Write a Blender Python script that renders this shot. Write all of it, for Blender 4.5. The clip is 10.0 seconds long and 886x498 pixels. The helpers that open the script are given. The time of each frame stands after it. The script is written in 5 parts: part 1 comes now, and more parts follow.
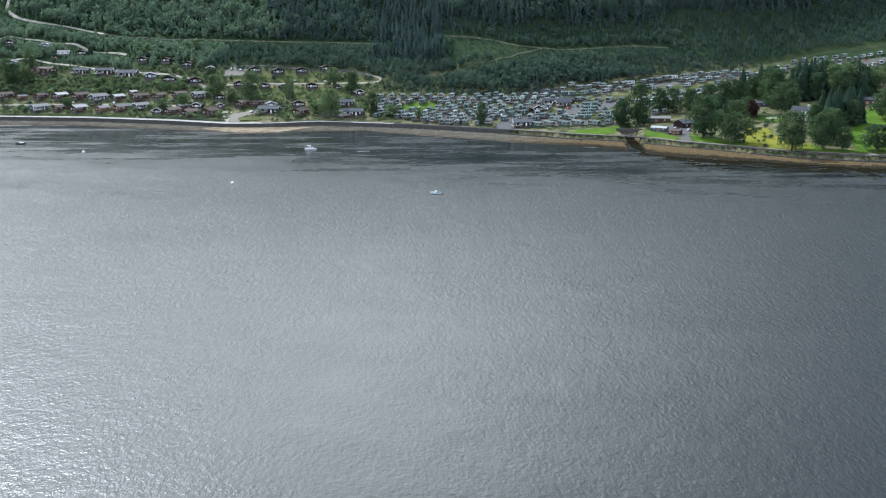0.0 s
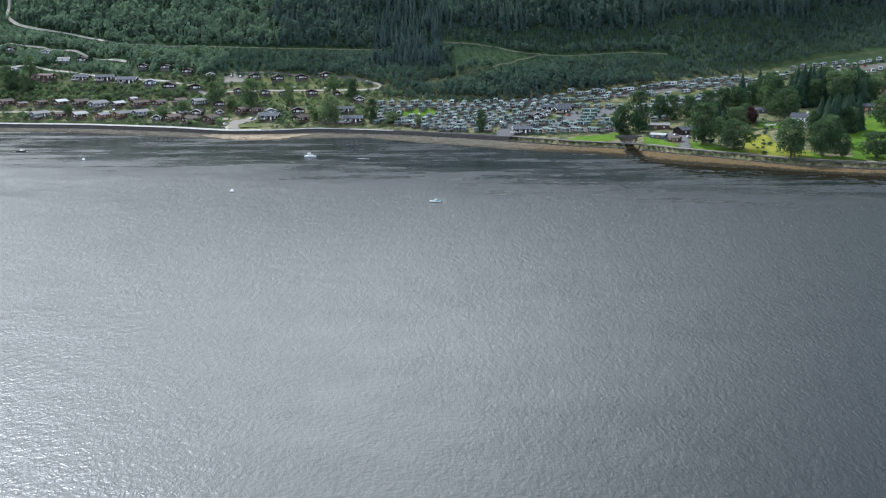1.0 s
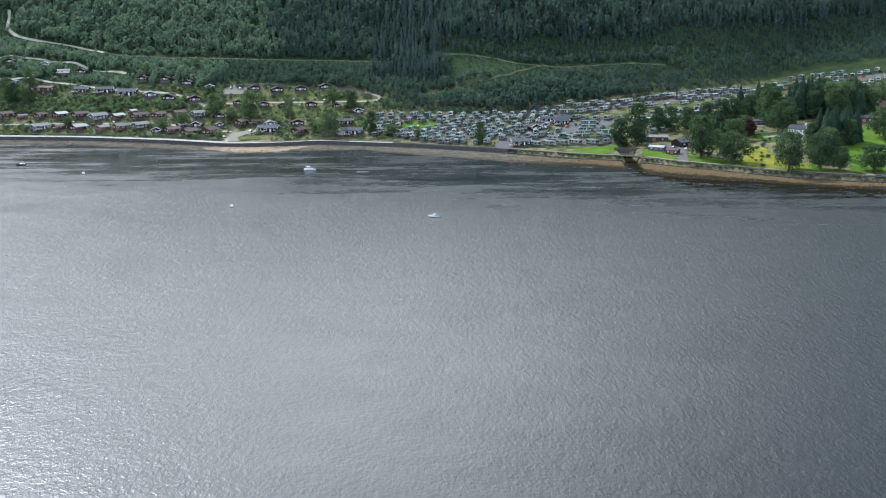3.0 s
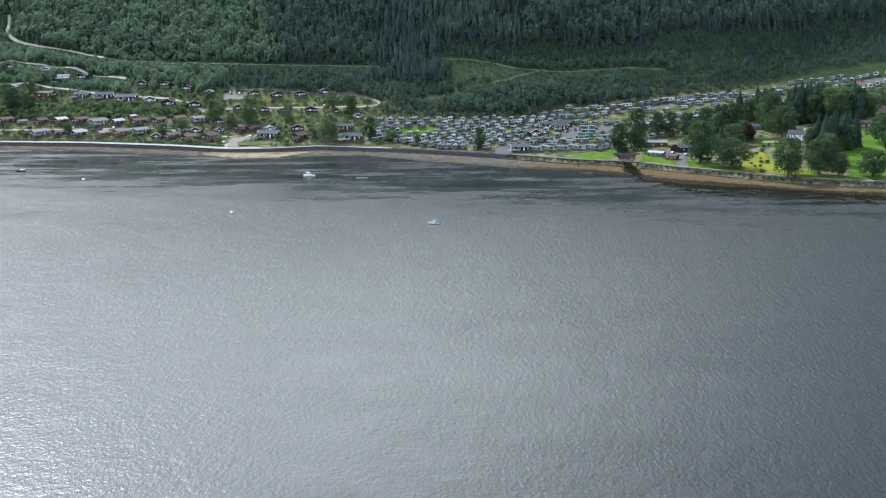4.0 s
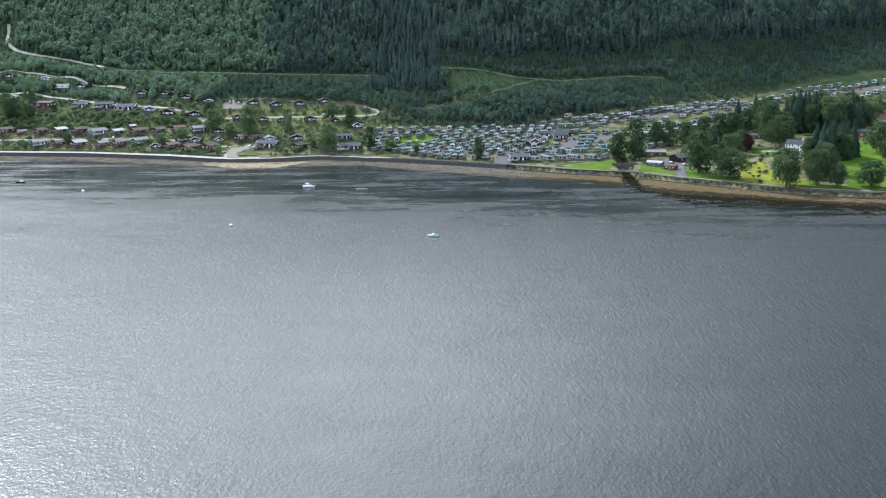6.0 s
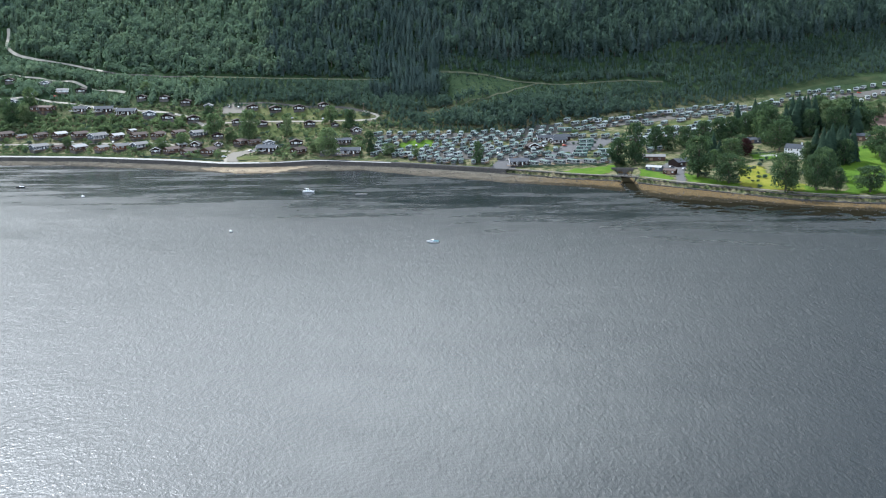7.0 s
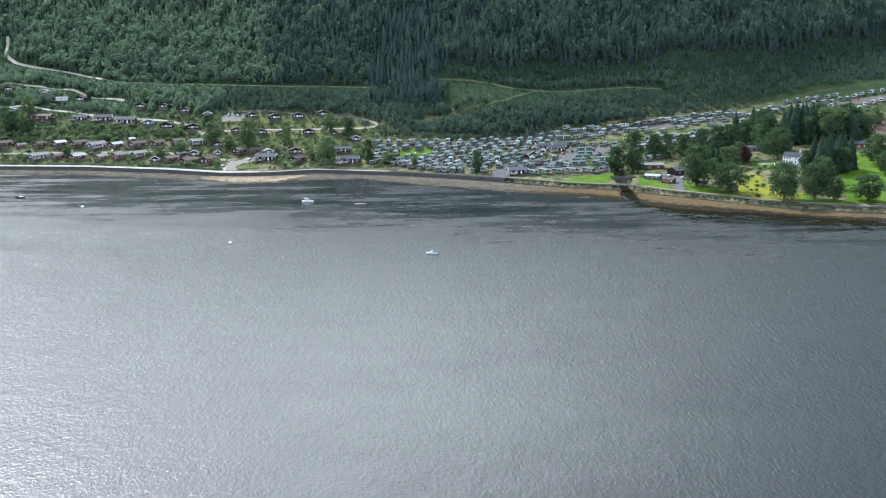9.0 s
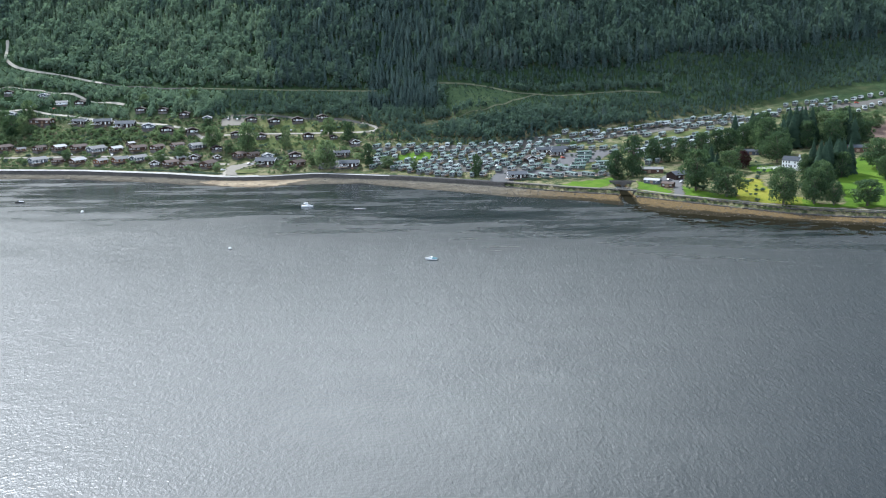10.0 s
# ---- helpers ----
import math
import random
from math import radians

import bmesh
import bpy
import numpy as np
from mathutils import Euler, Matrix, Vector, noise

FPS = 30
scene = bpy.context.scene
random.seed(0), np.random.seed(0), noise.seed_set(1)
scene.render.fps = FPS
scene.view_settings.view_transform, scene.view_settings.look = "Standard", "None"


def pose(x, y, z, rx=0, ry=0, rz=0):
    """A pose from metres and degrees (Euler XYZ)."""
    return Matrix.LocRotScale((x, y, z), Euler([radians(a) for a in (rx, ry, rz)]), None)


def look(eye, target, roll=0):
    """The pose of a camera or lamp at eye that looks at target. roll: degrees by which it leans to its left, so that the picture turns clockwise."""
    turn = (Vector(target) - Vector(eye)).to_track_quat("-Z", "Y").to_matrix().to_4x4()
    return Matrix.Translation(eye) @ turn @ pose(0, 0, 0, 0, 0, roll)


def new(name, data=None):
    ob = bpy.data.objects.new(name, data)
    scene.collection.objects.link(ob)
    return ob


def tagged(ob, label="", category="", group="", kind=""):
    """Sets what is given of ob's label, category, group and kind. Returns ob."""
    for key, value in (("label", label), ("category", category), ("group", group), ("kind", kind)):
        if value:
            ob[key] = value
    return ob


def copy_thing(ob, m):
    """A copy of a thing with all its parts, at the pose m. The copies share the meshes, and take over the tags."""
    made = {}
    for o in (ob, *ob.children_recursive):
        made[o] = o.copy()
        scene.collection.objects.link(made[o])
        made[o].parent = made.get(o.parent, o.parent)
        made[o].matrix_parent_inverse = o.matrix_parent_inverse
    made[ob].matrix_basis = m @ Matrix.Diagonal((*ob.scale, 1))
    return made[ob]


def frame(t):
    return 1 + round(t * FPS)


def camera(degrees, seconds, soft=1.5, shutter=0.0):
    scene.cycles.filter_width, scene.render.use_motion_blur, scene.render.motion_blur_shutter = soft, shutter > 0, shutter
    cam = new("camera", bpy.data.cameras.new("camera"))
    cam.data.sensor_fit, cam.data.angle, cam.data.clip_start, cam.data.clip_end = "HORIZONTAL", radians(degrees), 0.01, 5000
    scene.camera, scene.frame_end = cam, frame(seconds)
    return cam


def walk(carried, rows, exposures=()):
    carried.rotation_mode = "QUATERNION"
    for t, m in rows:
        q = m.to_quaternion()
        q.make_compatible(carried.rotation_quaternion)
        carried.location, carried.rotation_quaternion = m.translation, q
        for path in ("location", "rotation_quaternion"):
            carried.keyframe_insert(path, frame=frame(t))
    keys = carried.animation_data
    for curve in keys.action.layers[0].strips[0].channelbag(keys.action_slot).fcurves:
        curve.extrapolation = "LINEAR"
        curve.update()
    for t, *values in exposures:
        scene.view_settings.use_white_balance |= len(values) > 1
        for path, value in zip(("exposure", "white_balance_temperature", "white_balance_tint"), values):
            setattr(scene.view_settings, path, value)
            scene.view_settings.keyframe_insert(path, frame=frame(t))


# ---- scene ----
cam = camera(47.2, 10.0, soft=1.1)
# a drone that climbs straight up and slowly lifts its gaze: seconds, place, pitch, yaw, lean
PATH = [
    (0, 0.00, 0.00, 96.00, -13.328, 0.000, 0.264),
    (1, 0.24, -0.20, 98.32, -13.102, -0.003, 0.318),
    (2, 0.46, -0.38, 100.66, -12.907, -0.009, 0.372),
    (3, 0.66, -0.53, 103.00, -12.739, -0.017, 0.427),
    (4, 0.84, -0.65, 105.37, -12.596, -0.027, 0.481),
    (5, 0.99, -0.75, 107.74, -12.474, -0.040, 0.536),
    (6, 1.12, -0.83, 110.13, -12.369, -0.054, 0.592),
    (7, 1.23, -0.88, 112.54, -12.277, -0.072, 0.648),
    (8, 1.32, -0.90, 114.95, -12.197, -0.091, 0.704),
    (9, 1.39, -0.90, 117.38, -12.123, -0.113, 0.761),
    (10, 1.43, -0.87, 119.83, -12.053, -0.137, 0.818)]
walk(cam, [(t, pose(x, y, z, 90 + pitch, 0, yaw) @ pose(0, 0, 0, 0, 0, -lean)) for t, x, y, z, pitch, yaw, lean in PATH],
     exposures=[(0, 0.32, 5600, 9), (10, 0.63, 5600, 9)])

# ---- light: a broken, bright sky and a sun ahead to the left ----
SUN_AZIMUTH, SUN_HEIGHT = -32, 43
CLOUD_LIGHT, CLOUD_GLOW, FILL_BEHIND = 6.1, 78.0, 11.5
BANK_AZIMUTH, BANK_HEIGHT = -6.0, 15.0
world = bpy.data.worlds.new("sky")
scene.world = world
world.use_nodes = True
nodes, links = world.node_tree.nodes, world.node_tree.links
sky = nodes.new("ShaderNodeTexSky")
sky.sky_type, sky.sun_disc = "NISHITA", False
sky.sun_elevation, sky.sun_rotation = radians(SUN_HEIGHT), radians(SUN_AZIMUTH % 360)
sky.dust_density, sky.air_density = 2.0, 1.0
nodes["Background"].inputs["Strength"].default_value = 0.11
a, e = radians(SUN_AZIMUTH), radians(SUN_HEIGHT)
toward = Vector((math.sin(a) * math.cos(e), math.cos(a) * math.cos(e), math.sin(e)))


def sky_node(kind, *ins, **sets):
    n = nodes.new(kind)
    if "operation" in sets:
        n.operation = sets["operation"]
    for socket, value in zip(n.inputs, ins):
        if hasattr(value, "is_output"):
            links.new(value, socket)
        elif value is not None:
            socket.default_value = value
    return n


# broken cloud all over the sky, with an added bright bank low ahead that the water reflects
way = nodes.new("ShaderNodeTexCoord").outputs["Generated"]
cloud = sky_node("ShaderNodeTexNoise")
cloud.inputs["Scale"].default_value, cloud.inputs["Detail"].default_value = 2.6, 6
links.new(sky_node("ShaderNodeVectorMath", way, (1, 1, 2.2), operation="MULTIPLY").outputs[0], cloud.inputs["Vector"])
cover = sky_node("ShaderNodeMapRange")
links.new(cloud.outputs["Fac"], cover.inputs["Value"])
for key, value in (("From Min", .38), ("From Max", .6), ("To Min", .25), ("To Max", 1.0)):
    cover.inputs[key].default_value = value
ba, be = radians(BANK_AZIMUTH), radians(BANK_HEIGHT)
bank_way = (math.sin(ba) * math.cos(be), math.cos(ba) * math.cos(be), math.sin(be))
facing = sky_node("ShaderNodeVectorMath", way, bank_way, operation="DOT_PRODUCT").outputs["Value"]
# added cool fill from behind the camera, to lift the slopes that face it
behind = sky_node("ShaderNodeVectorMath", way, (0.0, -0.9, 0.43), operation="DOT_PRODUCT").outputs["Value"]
behind = sky_node("ShaderNodeMath", sky_node("ShaderNodeMath", behind, 0.0, operation="MAXIMUM").outputs[0], FILL_BEHIND, operation="MULTIPLY").outputs[0]
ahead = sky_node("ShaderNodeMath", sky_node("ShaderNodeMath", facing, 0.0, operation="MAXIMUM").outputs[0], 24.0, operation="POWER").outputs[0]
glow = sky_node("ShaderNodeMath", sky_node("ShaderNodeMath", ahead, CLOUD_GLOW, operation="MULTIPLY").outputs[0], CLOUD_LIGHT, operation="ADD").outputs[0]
# the cloud thins out towards the east
east = sky_node("ShaderNodeMapRange", sky_node("ShaderNodeVectorMath", way, (0.97, 0.0, -0.1), operation="DOT_PRODUCT").outputs["Value"], 0.0, 0.5, 1.0, 0.9)
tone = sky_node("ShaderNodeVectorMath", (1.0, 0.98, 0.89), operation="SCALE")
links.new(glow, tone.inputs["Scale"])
cool = sky_node("ShaderNodeVectorMath", (0.87, 0.965, 1.15), operation="SCALE")
links.new(behind, cool.inputs["Scale"])
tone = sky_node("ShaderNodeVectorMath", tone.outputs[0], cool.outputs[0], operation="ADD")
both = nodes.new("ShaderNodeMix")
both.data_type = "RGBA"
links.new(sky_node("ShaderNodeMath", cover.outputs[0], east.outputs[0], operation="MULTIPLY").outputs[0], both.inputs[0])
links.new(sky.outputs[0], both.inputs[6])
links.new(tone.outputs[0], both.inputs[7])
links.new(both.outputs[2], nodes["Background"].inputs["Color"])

sun_data = bpy.data.lights.new("sun", "SUN")
sun_data.energy, sun_data.angle, sun_data.color = 5.0, radians(0.6), (1.0, 0.97, 0.91)
sun = new("sun", sun_data)
sun.matrix_world = look(toward * 900 + Vector((0, 700, 0)), (0, 700, 0))

# ---- materials ----
WAVE_STEEPNESS = 1.35


def material(name, rough=0.8, spec=0.3, metal=0.0):
    m = bpy.data.materials.new(name)
    m.use_nodes = True
    b = m.node_tree.nodes["Principled BSDF"]
    b.inputs["Roughness"].default_value = rough
    b.inputs["Specular IOR Level"].default_value = spec
    b.inputs["Metallic"].default_value = metal
    return m, m.node_tree, b


def node(tree, kind, **sets):
    n = tree.nodes.new(kind)
    for key, value in sets.items():
        n.inputs[key].default_value = value
    return n


def place_of(tree, world_space=True, scale=(1, 1, 1), turn=0.0):
    c = tree.nodes.new("ShaderNodeNewGeometry" if world_space else "ShaderNodeTexCoord")
    mp = tree.nodes.new("ShaderNodeMapping")
    mp.inputs["Scale"].default_value = scale
    mp.inputs["Rotation"].default_value = (0, 0, radians(turn))
    tree.links.new(c.outputs["Position" if world_space else "Object"], mp.inputs["Vector"])
    return mp.outputs[0]


def grain(tree, where, scale, detail=4.0, rough=0.6):
    n = node(tree, "ShaderNodeTexNoise", Scale=scale, Detail=detail, Roughness=rough)
    tree.links.new(where, n.inputs["Vector"])
    return n.outputs["Fac"]


def ramp(tree, fac, stops):
    r = tree.nodes.new("ShaderNodeValToRGB")
    while len(r.color_ramp.elements) < len(stops):
        r.color_ramp.elements.new(0.5)
    for el, (at, colour) in zip(r.color_ramp.elements, stops):
        el.position = at
        el.color = (*colour, 1) if len(colour) == 3 else colour
    tree.links.new(fac, r.inputs["Fac"])
    return r.outputs["Color"]


def mix(tree, fac, a, b, kind="MIX"):
    n = tree.nodes.new("ShaderNodeMix")
    n.data_type, n.blend_type = "RGBA", kind
    for value, socket in ((fac, n.inputs[0]), (a, n.inputs[6]), (b, n.inputs[7])):
        if isinstance(value, (int, float)):
            socket.default_value = value
        elif isinstance(value, tuple):
            socket.default_value = (*value, 1)
        else:
            tree.links.new(value, socket)
    return n.outputs[2]


def sums(tree, kind, a, b, clamp=False):
    n = tree.nodes.new("ShaderNodeMath")
    n.operation, n.use_clamp = kind, clamp
    for value, socket in ((a, n.inputs[0]), (b, n.inputs[1])):
        if isinstance(value, (int, float)):
            socket.default_value = value
        else:
            tree.links.new(value, socket)
    return n.outputs[0]


def bump(tree, b, height, strength, distance):
    n = node(tree, "ShaderNodeBump", Strength=strength, Distance=distance)
    tree.links.new(height, n.inputs["Height"])
    tree.links.new(n.outputs[0], b.inputs["Normal"])
    return n


def painted(name, dark, light, rough=0.7, scale=1.5, spread=0.35, spec=0.1, metal=0.0):
    """A surface between two colours: each object takes its own tone, with stains and fine grain on it."""
    m, tree, b = material(name, rough, spec, metal)
    where = place_of(tree)
    big, fine = grain(tree, where, 0.25 * scale), grain(tree, where, 6 * scale)
    ob = tree.nodes.new("ShaderNodeObjectInfo")
    tone = sums(tree, "MULTIPLY", ob.outputs["Random"], 1 - spread)
    stain = sums(tree, "MULTIPLY", sums(tree, "ADD", sums(tree, "MULTIPLY", big, 0.7), sums(tree, "MULTIPLY", fine, 0.3)), spread * 1.6)
    tree.links.new(mix(tree, sums(tree, "ADD", tone, stain, True), dark, light), b.inputs["Base Color"])
    bump(tree, b, fine, 0.25, 0.03)
    return m


def boards(name, dark, light):
    """Stained timber boarding, laid level, weathered."""
    m, tree, b = material(name, 0.85, 0.1)
    where = place_of(tree)
    ob = tree.nodes.new("ShaderNodeObjectInfo")
    w = tree.nodes.new("ShaderNodeTexWave")
    w.bands_direction = "Z"
    w.inputs["Scale"].default_value, w.inputs["Distortion"].default_value = 2.2, 0.3
    tree.links.new(where, w.inputs["Vector"])
    tone = sums(tree, "ADD", sums(tree, "MULTIPLY", ob.outputs["Random"], 0.6), sums(tree, "MULTIPLY", grain(tree, where, 0.8), 0.5), True)
    tree.links.new(mix(tree, tone, dark, light), b.inputs["Base Color"])
    bump(tree, b, w.outputs["Fac"], 0.5, 0.03)
    return m


def foliage(name, dark, mid, light, through_light=0.42, rough=0.75, gloss=0.1):
    """Leaves: tone by tree (the stored tint) and by leaf clump, with some light passing through."""
    m, tree, b = material(name, rough, gloss)
    at = tree.nodes.new("ShaderNodeAttribute")
    at.attribute_name = "tint"
    ob = tree.nodes.new("ShaderNodeObjectInfo")
    geo = tree.nodes.new("ShaderNodeNewGeometry")
    tone = sums(tree, "ADD", at.outputs["Fac"], sums(tree, "MULTIPLY", sums(tree, "SUBTRACT", geo.outputs["Random Per Island"], 0.5), 0.3), True)
    tone = sums(tree, "ADD", tone, sums(tree, "MULTIPLY", sums(tree, "SUBTRACT", ob.outputs["Random"], 0.5), 0.25), True)
    colour = ramp(tree, tone, [(0.0, dark), (0.5, mid), (1.0, light)])
    tree.links.new(colour, b.inputs["Base Color"])
    tl = tree.nodes.new("ShaderNodeBsdfTranslucent")
    tree.links.new(mix(tree, 1.0, colour, (1.2, 1.25, 0.95), "MULTIPLY"), tl.inputs["Color"])
    both = tree.nodes.new("ShaderNodeMixShader")
    both.inputs[0].default_value = through_light
    tree.links.new(b.outputs[0], both.inputs[1])
    tree.links.new(tl.outputs[0], both.inputs[2])
    tree.links.new(both.outputs[0], tree.nodes["Material Output"].inputs["Surface"])
    return m


def ground_material():
    m, tree, b = material("ground", 1.0, 0.04)
    where = place_of(tree)
    sep = tree.nodes.new("ShaderNodeSeparateXYZ")
    tree.links.new(where, sep.inputs[0])
    big, mid, fine = grain(tree, where, 0.012, 5), grain(tree, where, 0.13, 6, 0.7), grain(tree, where, 1.1, 4, 0.7)
    grass = ramp(tree, sums(tree, "ADD", sums(tree, "MULTIPLY", mid, 0.65), sums(tree, "MULTIPLY", fine, 0.35)),
                 [(0.34, (0.014, 0.024, 0.012)), (0.43, (0.032, 0.05, 0.02)), (0.49, (0.075, 0.085, 0.036)), (0.58, (0.19, 0.165, 0.1))])
    heath = ramp(tree, sums(tree, "ADD", sums(tree, "MULTIPLY", big, 0.25), sums(tree, "ADD", sums(tree, "MULTIPLY", mid, 0.4), sums(tree, "MULTIPLY", grain(tree, where, 0.5, 4, 0.75), 0.35))),
                 [(0.38, (0.01, 0.022, 0.011)), (0.5, (0.022, 0.04, 0.017)), (0.6, (0.04, 0.058, 0.024))])
    high = sums(tree, "MULTIPLY", sums(tree, "SUBTRACT", sep.outputs["Z"], 30), 0.06, True)
    land_colour = mix(tree, high, grass, heath)
    shingle = ramp(tree, sums(tree, "ADD", sums(tree, "MULTIPLY", mid, 0.5), sums(tree, "MULTIPLY", fine, 0.5)),
                   [(0.32, (0.035, 0.033, 0.028)), (0.5, (0.09, 0.083, 0.068)), (0.68, (0.19, 0.172, 0.138))])
    weed = ramp(tree, fine, [(0.3, (0.04, 0.03, 0.014)), (0.5, (0.1, 0.068, 0.029)), (0.72, (0.2, 0.14, 0.068))])
    slick = ramp(tree, fine, [(0.3, (0.008, 0.008, 0.006)), (0.7, (0.035, 0.028, 0.014))])
    east = sums(tree, "MULTIPLY", sums(tree, "SUBTRACT", sep.outputs["X"], 40), 0.014, True)
    level = sums(tree, "ADD", sep.outputs["Z"], sums(tree, "MULTIPLY", sums(tree, "SUBTRACT", mid, 0.5), 1.3))
    brown = sums(tree, "SUBTRACT", 1.0, sums(tree, "MULTIPLY", sums(tree, "SUBTRACT", level, sums(tree, "ADD", 1.15, sums(tree, "MULTIPLY", east, 0.6))), 3.0, True))
    wet = sums(tree, "SUBTRACT", 1.0, sums(tree, "MULTIPLY", sums(tree, "SUBTRACT", level, sums(tree, "ADD", 0.25, sums(tree, "MULTIPLY", east, 0.4))), 3.5, True))
    beach = mix(tree, sums(tree, "MULTIPLY", brown, sums(tree, "ADD", sums(tree, "MULTIPLY", east, 0.75), 0.15)), shingle, weed)
    beach = mix(tree, sums(tree, "MULTIPLY", wet, sums(tree, "ADD", sums(tree, "MULTIPLY", east, 0.6), 0.4)), beach, slick)
    dry = sums(tree, "MULTIPLY", sums(tree, "SUBTRACT", sums(tree, "ADD", sep.outputs["Z"], mid), 2.4), 1.5, True)
    tree.links.new(mix(tree, dry, beach, land_colour), b.inputs["Base Color"])
    bump(tree, b, sums(tree, "ADD", fine, mid), 0.6, 0.4)
    return m


def water_material():
    """Loch water: three sizes of wind waves, their slopes taken straight from the wave heights, in lanes of more and less wind."""
    m, tree, b = material("loch_water", 0.1, 0.5)
    b.inputs["IOR"].default_value = 1.333
    b.inputs["Base Color"].default_value = (0.012, 0.016, 0.018, 1)
    here = tree.nodes.new("ShaderNodeNewGeometry").outputs["Position"]
    layers = []
    for scale, turn, size, detail in (((0.2, 0.12, 1), 8, 0.17, 2), ((0.6, 0.36, 1), 14, 0.16, 2), ((1.1, 0.7, 1), -12, 0.12, 2), ((2.4, 1.8, 1), -15, 0.06, 1)):
        layers.append((scale, turn, size, detail))

    def height(offset):
        at = tree.nodes.new("ShaderNodeVectorMath")
        at.inputs[1].default_value = offset
        tree.links.new(here, at.inputs[0])
        total = None
        for scale, turn, size, detail in layers:
            mp = tree.nodes.new("ShaderNodeMapping")
            mp.inputs["Scale"].default_value, mp.inputs["Rotation"].default_value = scale, (0, 0, radians(turn))
            tree.links.new(at.outputs[0], mp.inputs["Vector"])
            h = sums(tree, "MULTIPLY", grain(tree, mp.outputs[0], 1.0, detail, 0.55), size)
            total = h if total is None else sums(tree, "ADD", total, h)
        return total

    gust = grain(tree, place_of(tree, True, (0.006, 0.011, 1), 14), 1.0, 6, 0.62)
    lane = grain(tree, place_of(tree, True, (0.008, 0.03, 1), 8), 1.0, 4, 0.6)
    paw = grain(tree, place_of(tree, True, (0.045, 0.075, 1), 20), 1.0, 5, 0.68)
    wind = ramp(tree, sums(tree, "ADD", sums(tree, "MULTIPLY", gust, 0.6), sums(tree, "MULTIPLY", lane, 0.4)),
                [(0.36, (0.84, 0.84, 0.84)), (0.49, (0.92, 0.92, 0.92)), (0.62, (1, 1, 1))])
    # cat's-paws: small patches where the breeze touches down
    wind = sums(tree, "MULTIPLY", wind, sums(tree, "ADD", 0.72, sums(tree, "MULTIPLY", paw, 0.56)))
    # the lee of the far shore lies calmer, with slicks in it
    sep = tree.nodes.new("ShaderNodeSeparateXYZ")
    tree.links.new(here, sep.inputs[0])
    off_shore = sums(tree, "ADD", sums(tree, "MULTIPLY", sep.outputs["X"], -0.32), sums(tree, "MULTIPLY", sep.outputs["Y"], -0.947))
    lee = sums(tree, "MULTIPLY", sums(tree, "ADD", off_shore, sums(tree, "ADD", 572.0, sums(tree, "MULTIPLY", lane, 130.0))), 0.0095, True)
    slick = ramp(tree, grain(tree, place_of(tree, True, (0.011, 0.055, 1), 6), 1.0, 5, 0.65),
                 [(0.4, (0.32, 0.32, 0.32)), (0.5, (0.6, 0.6, 0.6)), (0.62, (1.05, 1.05, 1.05))])
    wind = sums(tree, "MULTIPLY", wind, sums(tree, "ADD", lee, sums(tree, "MULTIPLY", sums(tree, "SUBTRACT", 1.0, lee), slick)))
    step = 0.2
    level = height((0, 0, 0))
    slope = tree.nodes.new("ShaderNodeCombineXYZ")
    for k, offset in enumerate(((step, 0, 0), (0, step, 0))):
        rise = sums(tree, "MULTIPLY", sums(tree, "SUBTRACT", level, height(offset)), WAVE_STEEPNESS / step)
        tree.links.new(sums(tree, "MULTIPLY", rise, wind), slope.inputs[k])
    slope.inputs[2].default_value = 1.0
    unit = tree.nodes.new("ShaderNodeVectorMath")
    unit.operation = "NORMALIZE"
    tree.links.new(slope.outputs[0], unit.inputs[0])
    tree.links.new(unit.outputs[0], b.inputs["Normal"])
    tree.links.new(sums(tree, "ADD", 0.05, sums(tree, "MULTIPLY", wind, 0.3)), b.inputs["Roughness"])
    return m


def lawn_material(name, dark, mid, light):
    m, tree, b = material(name, 1.0, 0.05)
    where = place_of(tree)
    fac = sums(tree, "ADD", sums(tree, "MULTIPLY", grain(tree, where, 0.07, 4), 0.6), sums(tree, "MULTIPLY", grain(tree, where, 1.3, 4), 0.4))
    tree.links.new(ramp(tree, fac, [(0.35, dark), (0.5, mid), (0.68, light)]), b.inputs["Base Color"])
    bump(tree, b, grain(tree, where, 3.0), 0.5, 0.12)
    return m


def masonry(name, dark, light, scale=1.1):
    m, tree, b = material(name, 0.95, 0.06)
    where = place_of(tree)
    v = node(tree, "ShaderNodeTexVoronoi", Scale=scale)
    tree.links.new(where, v.inputs["Vector"])
    fac = sums(tree, "ADD", sums(tree, "MULTIPLY", v.outputs["Color"], 0.55), sums(tree, "MULTIPLY", grain(tree, where, 0.15), 0.5), True)
    tree.links.new(mix(tree, fac, dark, light), b.inputs["Base Color"])
    bump(tree, b, v.outputs["Distance"], 0.7, 0.15)
    return m


